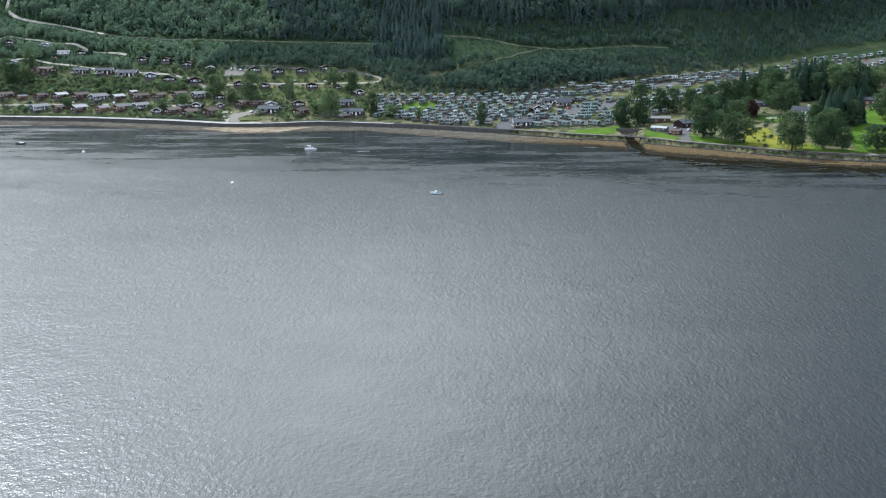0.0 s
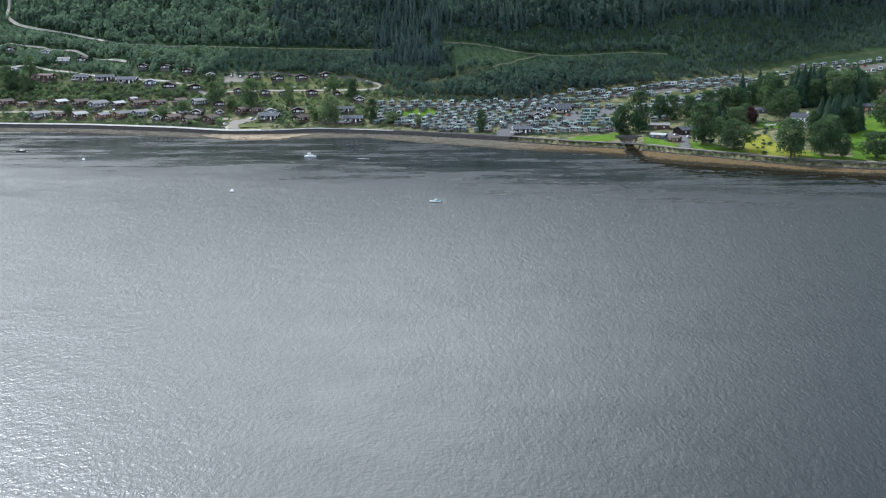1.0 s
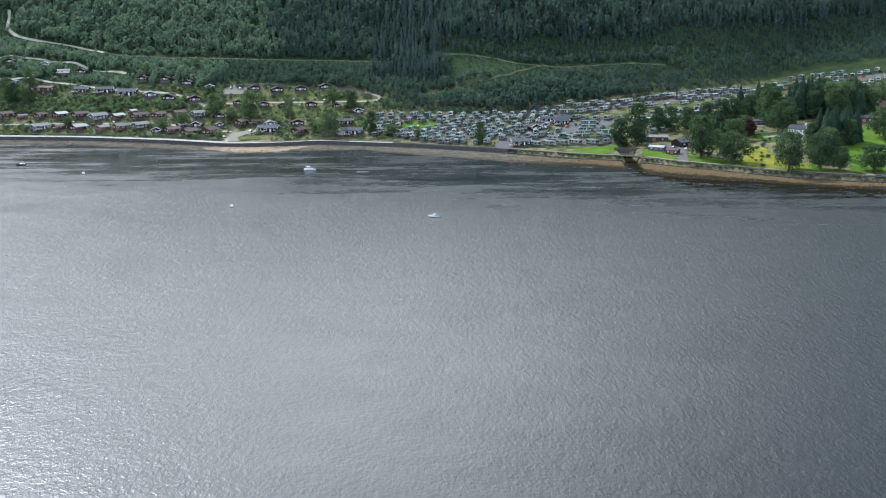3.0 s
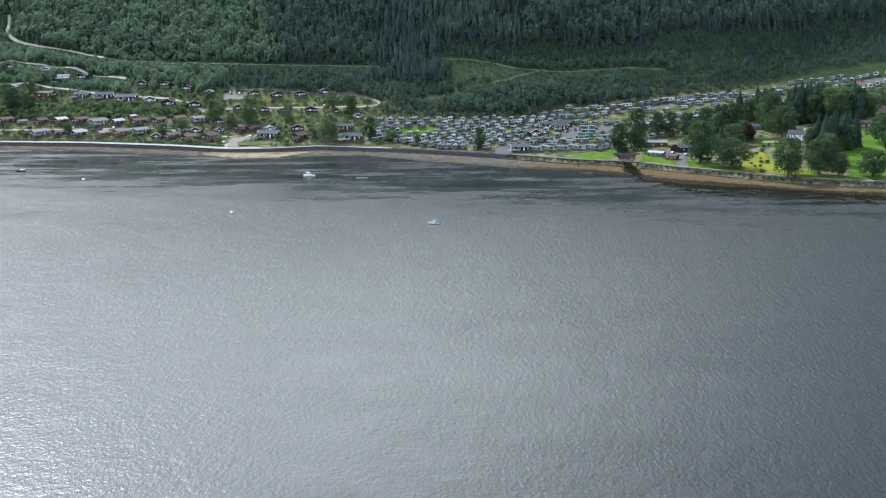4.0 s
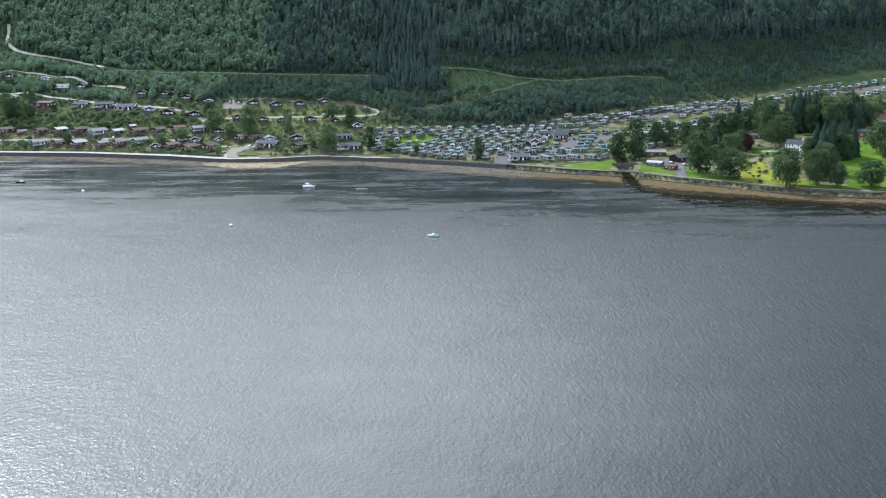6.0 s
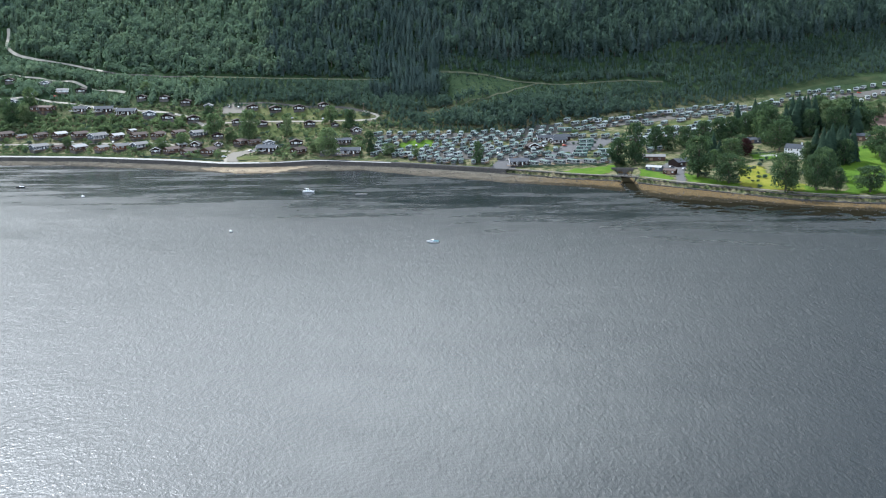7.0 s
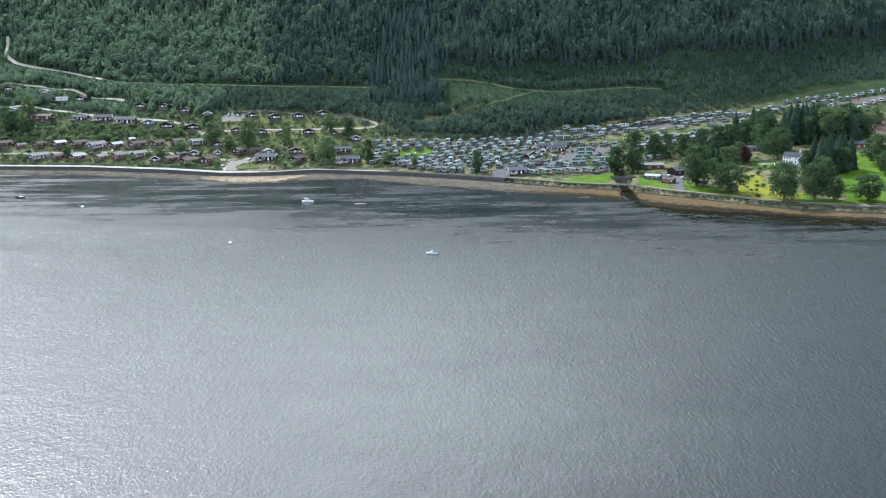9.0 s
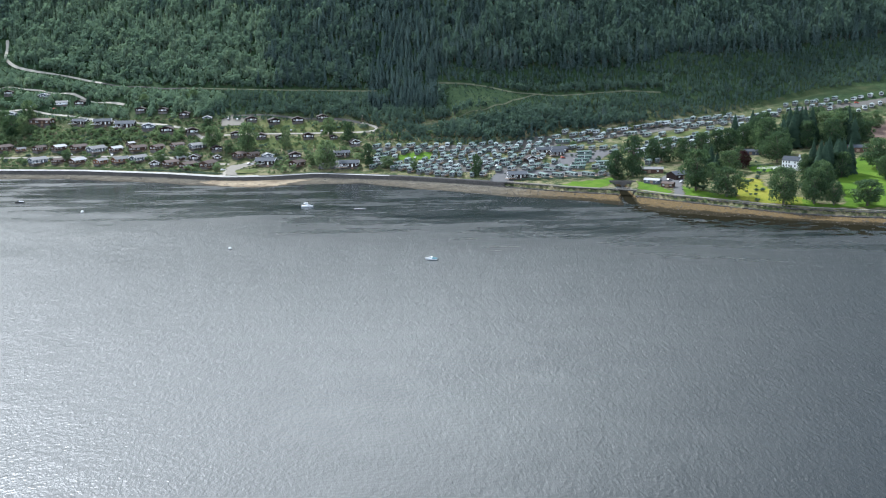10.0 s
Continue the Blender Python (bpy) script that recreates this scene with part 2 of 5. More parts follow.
GROUND, WATER = ground_material(), water_material()
LAWN = lawn_material("mown_grass", (0.04, 0.085, 0.01), (0.068, 0.125, 0.013), (0.11, 0.165, 0.022))
MEADOW = lawn_material("dry_meadow", (0.085, 0.115, 0.014), (0.165, 0.17, 0.022), (0.25, 0.225, 0.045))
GARDEN_GRASS = lawn_material("garden_grass", (0.042, 0.058, 0.02), (0.075, 0.092, 0.032), (0.14, 0.132, 0.06))
ROUGH_GRASS = lawn_material("rough_grass", (0.014, 0.025, 0.011), (0.024, 0.038, 0.015), (0.048, 0.052, 0.024))
SOIL = lawn_material("bare_soil", (0.07, 0.05, 0.04), (0.12, 0.085, 0.07), (0.17, 0.13, 0.1))
CONCRETE = painted("pale_concrete", (0.28, 0.27, 0.25), (0.48, 0.46, 0.43), 0.85)
TARMAC = painted("tarmac", (0.045, 0.046, 0.05), (0.11, 0.108, 0.108), 0.9)
GRAVEL = painted("gravel_track", (0.05, 0.048, 0.043), (0.125, 0.118, 0.104), 0.95)
GRAVEL_PALE = painted("pale_gravel", (0.2, 0.182, 0.15), (0.42, 0.385, 0.32), 0.9)
FOREST_TRACK = painted("forest_track", (0.048, 0.056, 0.034), (0.115, 0.12, 0.072), 0.95)
SHORE_GRAVEL = painted("shore_gravel", (0.11, 0.1, 0.082), (0.23, 0.212, 0.178), 0.95)
SEA_WALL = masonry("sea_wall_stone", (0.035, 0.035, 0.033), (0.12, 0.11, 0.1))
ROCK = masonry("bank_rock", (0.035, 0.034, 0.032), (0.14, 0.13, 0.118), 0.8)
BROWN_BOARD = boards("brown_boarding", (0.04, 0.026, 0.02), (0.105, 0.064, 0.046))
DARK_BOARD = boards("dark_boarding", (0.018, 0.014, 0.013), (0.05, 0.035, 0.03))
ORANGE_BOARD = boards("orange_boarding", (0.1, 0.045, 0.025), (0.19, 0.086, 0.045))
GREY_BOARD = boards("grey_boarding", (0.048, 0.056, 0.07), (0.12, 0.134, 0.155))
RENDER_WHITE = painted("white_render", (0.66, 0.66, 0.64), (0.82, 0.82, 0.8), 0.7)
TRIM_WHITE = painted("white_paint", (0.7, 0.7, 0.68), (0.84, 0.84, 0.82), 0.5)
ROOF_GREY = painted("grey_felt_roof", (0.09, 0.09, 0.092), (0.24, 0.235, 0.225), 0.8)
ROOF_BROWN = painted("brown_tile_roof", (0.04, 0.032, 0.029), (0.135, 0.105, 0.092), 0.85)
ROOF_DARK = painted("dark_felt_roof", (0.03, 0.027, 0.026), (0.085, 0.072, 0.066), 0.85)
ROOF_SLATE = painted("slate_roof", (0.035, 0.04, 0.048), (0.085, 0.093, 0.105), 0.8)
ROOF_PALE = painted("pale_sheet_roof", (0.24, 0.245, 0.245), (0.42, 0.415, 0.405), 0.65)
VAN_CREAM = painted("cream_van_panel", (0.11, 0.135, 0.12), (0.42, 0.425, 0.4), 0.45, spread=0.2)
VAN_GREEN = painted("sage_van_panel", (0.03, 0.062, 0.05), (0.15, 0.215, 0.18), 0.45, spread=0.2)
VAN_WHITE = painted("white_van_panel", (0.45, 0.47, 0.47), (0.7, 0.7, 0.69), 0.4, spread=0.25)
VAN_TRIM = painted("van_trim", (0.4, 0.42, 0.41), (0.7, 0.7, 0.69), 0.5)
VAN_ROOF = painted("van_roof", (0.045, 0.075, 0.065), (0.15, 0.2, 0.18), 0.8)
VAN_ROOF_PALE = painted("pale_van_roof", (0.1, 0.13, 0.12), (0.26, 0.3, 0.285), 0.8)
SKIRT = painted("van_skirt", (0.05, 0.048, 0.045), (0.14, 0.13, 0.12), 0.8)
DECKING = painted("timber_decking", (0.13, 0.085, 0.055), (0.28, 0.2, 0.14), 0.8)
BARK = painted("bark", (0.05, 0.042, 0.034), (0.14, 0.12, 0.1), 0.9)
METAL = painted("galvanised_metal", (0.3, 0.31, 0.32), (0.5, 0.5, 0.5), 0.45, metal=0.8)
CAR_PAINT = painted("car_paint", (0.05, 0.055, 0.07), (0.5, 0.5, 0.52), 0.3, spread=0.1, spec=0.5)
RUBBER = painted("rubber", (0.012, 0.012, 0.012), (0.03, 0.03, 0.03), 0.8)
HULL = painted("white_hull", (0.74, 0.74, 0.73), (0.85, 0.85, 0.84), 0.3, spec=0.5)
WET_WEED = painted("wet_seaweed", (0.006, 0.007, 0.005), (0.03, 0.024, 0.013), 1.0, spec=0.0)
GREY_HULL = painted("grey_hull", (0.16, 0.165, 0.17), (0.3, 0.3, 0.3), 0.5)
TEAL_CLOTH = painted("teal_cover", (0.08, 0.19, 0.22), (0.16, 0.32, 0.35), 0.7)
BUOY_PAINT = painted("buoy_skin", (0.72, 0.7, 0.66), (0.85, 0.84, 0.8), 0.4)
RED_PAINT = painted("red_paint", (0.3, 0.05, 0.035), (0.42, 0.1, 0.06), 0.5)
CURTAIN = painted("curtained_glass", (0.45, 0.46, 0.47), (0.68, 0.68, 0.67), 0.12, spec=0.6)
GLASS, _tree, _b = material("window_glass", 0.06, 0.6)
_b.inputs["Base Color"].default_value = (0.02, 0.026, 0.03, 1)
DARK_NEEDLE = foliage("dark_needles", (0.026, 0.048, 0.032), (0.038, 0.066, 0.042), (0.055, 0.085, 0.052), through_light=0.2, rough=0.9, gloss=0.05)
SAND = lawn_material("pale_sand", (0.1, 0.08, 0.055), (0.2, 0.16, 0.11), (0.34, 0.285, 0.2))
# leaf tone blued, its darks lifted, to carry the hill's distance haze
LEAF_HAZED = foliage("hazed_broad_leaves", (0.05, 0.08, 0.068), (0.07, 0.108, 0.086), (0.102, 0.144, 0.106))
# sunlight on the west slope, and haze, put into a paler leaf tone
LEAF_SUNLIT = foliage("sunlit_leaves", (0.094, 0.142, 0.112), (0.126, 0.18, 0.134), (0.172, 0.222, 0.156), through_light=0.55)
LEAF_PARK = foliage("park_leaves", (0.034, 0.06, 0.034), (0.06, 0.098, 0.048), (0.105, 0.148, 0.068))
# garden leaves lighter and yellower, with the village sunlight put into their tone
LEAF_GARDEN = foliage("garden_leaves", (0.066, 0.105, 0.055), (0.11, 0.155, 0.08), (0.19, 0.23, 0.125), through_light=0.5)
LEAF_PURPLE = foliage("copper_leaves", (0.03, 0.014, 0.016), (0.05, 0.022, 0.024), (0.075, 0.035, 0.034))
# needles of the hill wood, with haze put into their blue, lifted tone
NEEDLE_HAZED = foliage("hazed_needles", (0.05, 0.078, 0.074), (0.064, 0.097, 0.088), (0.084, 0.116, 0.1), through_light=0.32, rough=0.9, gloss=0.05)

# ---- the lie of the land: y ahead, x to the right, z above the loch ----
SHORE_X = [-900, -520, -383, -305, -249, -197, -152, -134, -118, -62, 2, 44, 92, 114, 128, 158, 192, 223, 253, 273, 400, 900]
SHORE_Y = [905, 890, 881, 868, 846, 826, 804, 808, 822, 820, 777, 748, 727, 709, 695, 661, 643, 629, 615, 606, 572, 540]
WALL_X = [-900, -394, -313, -231, -176, -140, -103, -35, 34, 96, 132, 169, 201, 230, 262, 400, 900]
WALL_Y = [925, 902, 890, 863, 836, 838, 852, 829, 793, 751, 735, 701, 672, 646, 632, 594, 565]
KNOT_X = [-900, -500, -360, -230, -130, -40, 30, 70, 125, 210, 270, 300, 380, 430, 520, 900]
# flat behind the sea wall, foot of the hill, forest track, and the slope above it
MID_Y = [945, 935, 925, 900, 880, 865, 840, 830, 820, 800, 790, 790, 800, 820, 850, 900]
MID_Z = [10, 10, 9, 8, 8, 8, 8, 8, 8, 10, 12.5, 13, 15, 17, 22, 30]
FOOT_Y = [1030, 1015, 1012, 1000, 985, 945, 925, 925, 945, 985, 1015, 1035, 1080, 1110, 1150, 1300]
FOOT_Z = [40, 38, 36, 37, 33.5, 25, 20, 19, 20, 26, 31, 34, 46, 52, 60, 80]
TRACK_Y = [1190, 1162, 1130, 1088, 1070, 1062, 1058, 1055, 1058, 1077, 1100, 1108, 1135, 1180, 1230, 1400]
TRACK_Z = [100, 85, 77, 68, 66, 66, 66, 64, 62, 65, 74, 75, 72, 78, 86, 110]


def shore_y(x):
    x = np.asarray(x, float)
    return np.interp(x, SHORE_X, SHORE_Y) + 1.6 * np.sin(x * .071) + 1.0 * np.sin(x * .19 + 1) + .5 * np.sin(x * .47)


def wall_y(x):
    """The line of the sea wall's face."""
    return np.interp(x, WALL_X, WALL_Y)


def burn_x(y):
    """The middle of the burn that runs out under the bridge."""
    return 139 + (np.asarray(y, float) - 740) * .09


def land(x, y):
    """Height of the ground; works on arrays."""
    x, y = np.asarray(x, float), np.asarray(y, float)
    ys, yw = shore_y(x), wall_y(x)
    my, mz = np.interp(x, KNOT_X, MID_Y), np.interp(x, KNOT_X, MID_Z)
    fy, fz = np.interp(x, KNOT_X, FOOT_Y), np.interp(x, KNOT_X, FOOT_Z)
    ty, tz = np.interp(x, KNOT_X, TRACK_Y), np.interp(x, KNOT_X, TRACK_Z)
    d = y - ys
    beach = np.clip(d / np.maximum(yw - ys, 2), -1, 1)
    z = np.where(beach < 0, d * .22, 1.7 * np.maximum(beach, 0) ** .8)
    z = np.maximum(z, -6)
    z = np.where(y > yw + 2.5, 4.5, z)
    s = np.clip((y - yw - 9) / np.maximum(my - yw - 9, 1), 0, 1)
    z = z + (mz - 4.5) * s
    s = np.clip((y - my) / (fy - my), 0, 1)
    z = z + (fz - mz) * (s * .75 + .25 * s * s)
    s = np.clip((y - fy) / (ty - fy), 0, 1)
    z = z + (tz - fz) * s
    up = np.maximum(y - ty, 0)
    z = z + np.where(up < 560, up * .62, 347.2 + (up - 560) * .2)
    rough = np.clip((y - fy) / 60, 0, 1) * np.clip((np.abs(y - ty) - 8) / 45, 0, 1)
    z = z + rough * (2.2 * np.sin(x * .043 + y * .031) + 1.6 * np.sin(x * .09 - y * .055 + 2) + .9 * np.sin(x * .17 + y * .13))
    gap = np.clip(1 - (np.abs(x - burn_x(y)) - 3.5) / 2.5, 0, 1) * np.clip((800 - y) / 20, 0, 1)
    z = np.where(z > -.8, z * (1 - gap) - .8 * gap, z)
    return z


# ---- mesh helpers ----
rng = np.random.default_rng(7)


def part(name, bm, mat, parent=None, label="", at=None):
    """Links a bmesh as one mesh object, under a thing or a part of it."""
    me = bpy.data.meshes.new(name)
    bm.to_mesh(me)
    bm.free()
    for m in (mat if isinstance(mat, (list, tuple)) else [mat]):
        me.materials.append(m)
    ob = new(name, me)
    ob.parent = parent
    if at is not None:
        ob.matrix_local = at
    return tagged(ob, label)


def clone(ob, m):
    """A copy of a thing at the pose m, whose size stands in m alone."""
    return copy_thing(ob, m @ Matrix.Diagonal([1 / s for s in ob.scale] + [1]))


def box(x0, x1, y0, y1, z0, z1, bevel=0.0, bm=None):
    bm = bm or bmesh.new()
    made = bmesh.ops.create_cube(bm, size=1)["verts"]
    for v in made:
        v.co = Vector(((x0 + x1) / 2 + v.co.x * (x1 - x0), (y0 + y1) / 2 + v.co.y * (y1 - y0), (z0 + z1) / 2 + v.co.z * (z1 - z0)))
    if bevel:
        edges = {e for v in made for e in v.link_edges}
        bmesh.ops.bevel(bm, geom=list(edges), offset=bevel, segments=2, affect="EDGES", profile=0.5)
    return bm


def prism(profile, along, a0, a1, bm=None):
    """A closed outline (pairs) drawn out along x or y from a0 to a1."""
    bm = bm or bmesh.new()
    ends = [[bm.verts.new((a, p, q) if along == "x" else (p, a, q)) for p, q in profile] for a in (a0, a1)]
    n = len(profile)
    for i in range(n):
        bm.faces.new((ends[0][i], ends[0][(i + 1) % n], ends[1][(i + 1) % n], ends[1][i]))
    bm.faces.new(ends[0][::-1])
    bm.faces.new(ends[1])
    bmesh.ops.recalc_face_normals(bm, faces=bm.faces)
    return bm


def tube(points, radii, sides=7, bm=None):
    """A tapered round limb through the points."""
    bm = bm or bmesh.new()
    rings = []
    for i, (p, r) in enumerate(zip(points, radii)):
        p = Vector(p)
        way = (Vector(points[min(i + 1, len(points) - 1)]) - Vector(points[max(i - 1, 0)])).normalized()
        side = way.orthogonal().normalized()
        up = way.cross(side)
        rings.append([bm.verts.new(p + r * (math.cos(2 * math.pi * k / sides) * side + math.sin(2 * math.pi * k / sides) * up)) for k in range(sides)])
    for a, b in zip(rings, rings[1:]):
        for k in range(sides):
            bm.faces.new((a[k], a[(k + 1) % sides], b[(k + 1) % sides], b[k]))
    bm.faces.new(rings[-1])
    bm.faces.new(rings[0][::-1])
    return bm


def quads(name, verts, faces, mats, slots=None, tint=None, smooth=False):
    """One mesh of four-sided faces from arrays."""
    me = bpy.data.meshes.new(name)
    nv, nf = len(verts), len(faces)
    me.vertices.add(nv)
    me.vertices.foreach_set("co", np.ascontiguousarray(verts, np.float32).ravel())
    me.loops.add(nf * 4)
    me.loops.foreach_set("vertex_index", np.ascontiguousarray(faces, np.int32).ravel())
    me.polygons.add(nf)
    me.polygons.foreach_set("loop_start", np.arange(0, nf * 4, 4, dtype=np.int32))
    me.polygons.foreach_set("loop_total", np.full(nf, 4, np.int32))
    for m in mats:
        me.materials.append(m)
    if slots is not None:
        me.polygons.foreach_set("material_index", np.ascontiguousarray(slots, np.int32))
    me.polygons.foreach_set("use_smooth", np.full(nf, smooth))
    if tint is not None:
        me.attributes.new("tint", "FLOAT", "POINT").data.foreach_set("value", np.ascontiguousarray(tint, np.float32))
    me.update(calc_edges=True)
    me.validate()
    return me


def sheet(name, xs, ys, height, mat, keep=None, smooth=True):
    gx, gy = np.meshgrid(xs, ys)
    gz = height(gx, gy)
    nx = len(xs)
    i, j = np.meshgrid(np.arange(nx - 1), np.arange(len(ys) - 1))
    k = (j * nx + i).ravel()
    faces = np.stack([k, k + 1, k + nx + 1, k + nx], 1)
    verts = np.stack([gx.ravel(), gy.ravel(), gz.ravel()], 1)
    if keep is not None:
        centre = verts[faces].mean(1)
        faces = faces[keep(centre[:, 0], centre[:, 1])]
        used, inverse = np.unique(faces, return_inverse=True)
        verts, faces = verts[used], inverse.reshape(-1, 4)
    return new(name, quads(name, verts, faces, [mat], smooth=smooth))


def resample(points, step):
    p = np.array(points, float)
    # rounded corners: two rounds of corner cutting
    for _ in range(2):
        p = np.concatenate([p[:1], np.stack([p[:-1] * .75 + p[1:] * .25, p[:-1] * .25 + p[1:] * .75], 1).reshape(-1, 2), p[-1:]])
    s = np.concatenate([[0], np.cumsum(np.hypot(*np.diff(p, axis=0).T))])
    t = np.linspace(0, s[-1], max(2, int(s[-1] / step) + 1))
    return np.stack([np.interp(t, s, p[:, 0]), np.interp(t, s, p[:, 1])], 1)


def strip(name, points, width, mat, lift=0.3, height=None, cross=4):
    """A road or path laid on the land."""
    p = resample(points, 2.5)
    way = np.gradient(p, axis=0)
    way /= np.maximum(np.hypot(way[:, 0], way[:, 1]), 1e-6)[:, None]
    side = np.stack([-way[:, 1], way[:, 0]], 1)
    wob = 1 + .05 * np.sin(np.arange(len(p)) * .9) * np.sin(np.arange(len(p)) * .31)
    offs = np.linspace(-.5, .5, cross + 1)
    rows = p[:, None, :] + side[:, None, :] * (offs[None, :] * width * wob[:, None])[..., None]
    z = (height or land)(rows[..., 0], rows[..., 1]) + lift
    verts = np.concatenate([rows, z[..., None]], 2).reshape(-1, 3)
    n = cross + 1
    i, j = np.meshgrid(np.arange(cross), np.arange(len(p) - 1))
    k = (j * n + i).ravel()
    return new(name, quads(name, verts, np.stack([k, k + 1, k + n + 1, k + n], 1), [mat], smooth=True))


def inside(x, y, corners):
    """Which points lie inside the polygon."""
    c = np.array(corners, float)
    hit = np.zeros(np.shape(x), bool)
    for (x0, y0), (x1, y1) in zip(c, np.roll(c, -1, 0)):
        cross = ((y0 > y) != (y1 > y)) & (x < (x1 - x0) * (y - y0) / (y1 - y0 + 1e-9) + x0)
        hit ^= cross
    return hit


def patch(name, corners, mat, lift=0.22, step=1.5, ragged=1.2):
    c = np.array(corners, float)
    (x0, y0), (x1, y1) = c.min(0) - 3, c.max(0) + 3
    keep = lambda x, y: inside(x + ragged * np.sin(y * .7) * np.sin(x * .33 + 1), y + ragged * np.sin(x * .6 + y * .2), c)
    return sheet(name, np.arange(x0, x1, step), np.arange(y0, y1, step), lambda x, y: land(x, y) + lift, mat, keep)


# ---- ground, water and the shore works ----
xs = np.concatenate([np.linspace(-2600, -580, 30), np.arange(-560, 530, 3.0), np.linspace(550, 2600, 30)])
ys = np.concatenate([np.linspace(-1500, 520, 12), np.arange(560, 1310, 3.0), np.linspace(1330, 2900, 40)])
tagged(sheet("ground", xs, ys, land, GROUND), "grassy shore and steep hillside above a shingle beach", "ground", kind="structure")
gx = np.concatenate([np.linspace(-2600, -600, 6), np.linspace(-500, 500, 30), np.linspace(600, 2600, 6)])
tagged(sheet("water", gx, np.linspace(-1500, 1000, 60), lambda x, y: x * 0, WATER),
       "wind-ruffled grey loch water with sun glitter", "water", kind="structure")


def shore_line(x0, x1, step, inset=0.0):
    x = np.arange(x0, x1 + .1, step)
    return np.stack([x, wall_y(x) + inset], 1)


def wall_run(name, x0, x1, top, mat, thick=3.6, foot=.4):
    line = shore_line(x0, x1, 4.0)
    line[:, 1] = np.convolve(np.pad(line[:, 1], 2, "edge"), np.ones(5) / 5, "valid")
    bm = bmesh.new()
    rings = []
    for x, y in line:
        wob = .12 * math.sin(x * .8)
        rings.append([bm.verts.new(c) for c in ((x, y - .5, foot), (x, y + wob, top), (x, y + thick, top), (x, y + thick, foot))])
    for a, b in zip(rings, rings[1:]):
        for k in range(4):
            bm.faces.new((a[k], b[k], b[(k + 1) % 4], a[(k + 1) % 4]))
    bm.faces.new(rings[0])
    bm.faces.new(rings[-1][::-1])
    bmesh.ops.recalc_face_normals(bm, faces=bm.faces)
    return part(name, bm, mat)


sea_wall = tagged(wall_run("sea_wall", -620, 52, 4.75, SEA_WALL), "dark weathered stone sea wall above the shingle", "wall", kind="structure")
coping = tagged(wall_run("wall_coping", -620, -40, 5.05, CONCRETE, thick=.7, foot=4.7), "pale concrete coping on the sea wall", "wall", kind="structure")
flat_top = lambda x, y: np.maximum(land(x, y), 4.75)
tagged(strip("shore_road", shore_line(-620, -150, 10, 4.4), 4.6, CONCRETE, .25, flat_top), "pale concrete shore road", "road", kind="structure")
tagged(strip("shore_road_east", shore_line(-152, 60, 10, 3.4), 3.2, TARMAC, .22, flat_top), "narrow worn shore road behind the wall", "road", kind="structure")
tagged(strip("shore_path", [(55, 787), (80, 771), (98, 759), (118, 748), (131, 745)], 3.4, SHORE_GRAVEL), "pale gravel shore path", "path", kind="structure")
tagged(strip("shore_path_east", [(150, 732), (170, 710), (186, 696), (201, 683), (230, 658), (262, 642), (330, 622), (420, 598)], 3.0, SHORE_GRAVEL), "pale gravel path along the shore", "path", kind="structure")

# ---- hill tracks, village roads, lawns ----
HILL_TRACK_WEST = [(-503, 1216), (-496, 1197), (-494, 1181), (-477, 1164), (-451, 1153), (-415, 1140), (-363, 1112), (-314, 1091), (-265, 1086), (-222, 1078), (-149, 1064), (-61, 1052)]
HILL_TRACK_EAST = [(1, 1064), (33, 1060), (56, 1054), (73, 1042), (107, 1041), (136, 1039), (166, 1049), (197, 1060), (232, 1058)]
HILL_TRACK_LOW = [(-10, 975), (20, 982), (53, 994), (71, 1017), (90, 1035), (103, 1041)]
UPPER_ROAD = [(-560, 1092), (-467, 1097), (-431, 1099), (-397, 1094), (-370, 1076), (-342, 1062), (-322, 1052)]
MIDDLE_ROAD = [(-560, 1046), (-448, 1046), (-407, 1039), (-379, 1033), (-345, 1021), (-300, 1006), (-270, 1000), (-240, 985), (-222, 962)]
TOP_LANE = [(-205, 1013), (-188, 1016), (-165, 1010), (-141, 1002), (-118, 996), (-95, 990), (-73, 979)]
LOW_LANE = [(-225, 966), (-196, 968), (-166, 967), (-147, 966), (-120, 964), (-93, 962), (-66, 960), (-57, 961), (-58, 968), (-66, 975), (-73, 979)]
LODGE_LANE = [(-430, 937), (-345, 936), (-290, 928), (-250, 924), (-212, 900), (-184, 892)]
CLEARING = [(8, 1040), (16, 1052), (56, 1046), (90, 1036), (66, 1012), (42, 994), (10, 990)]
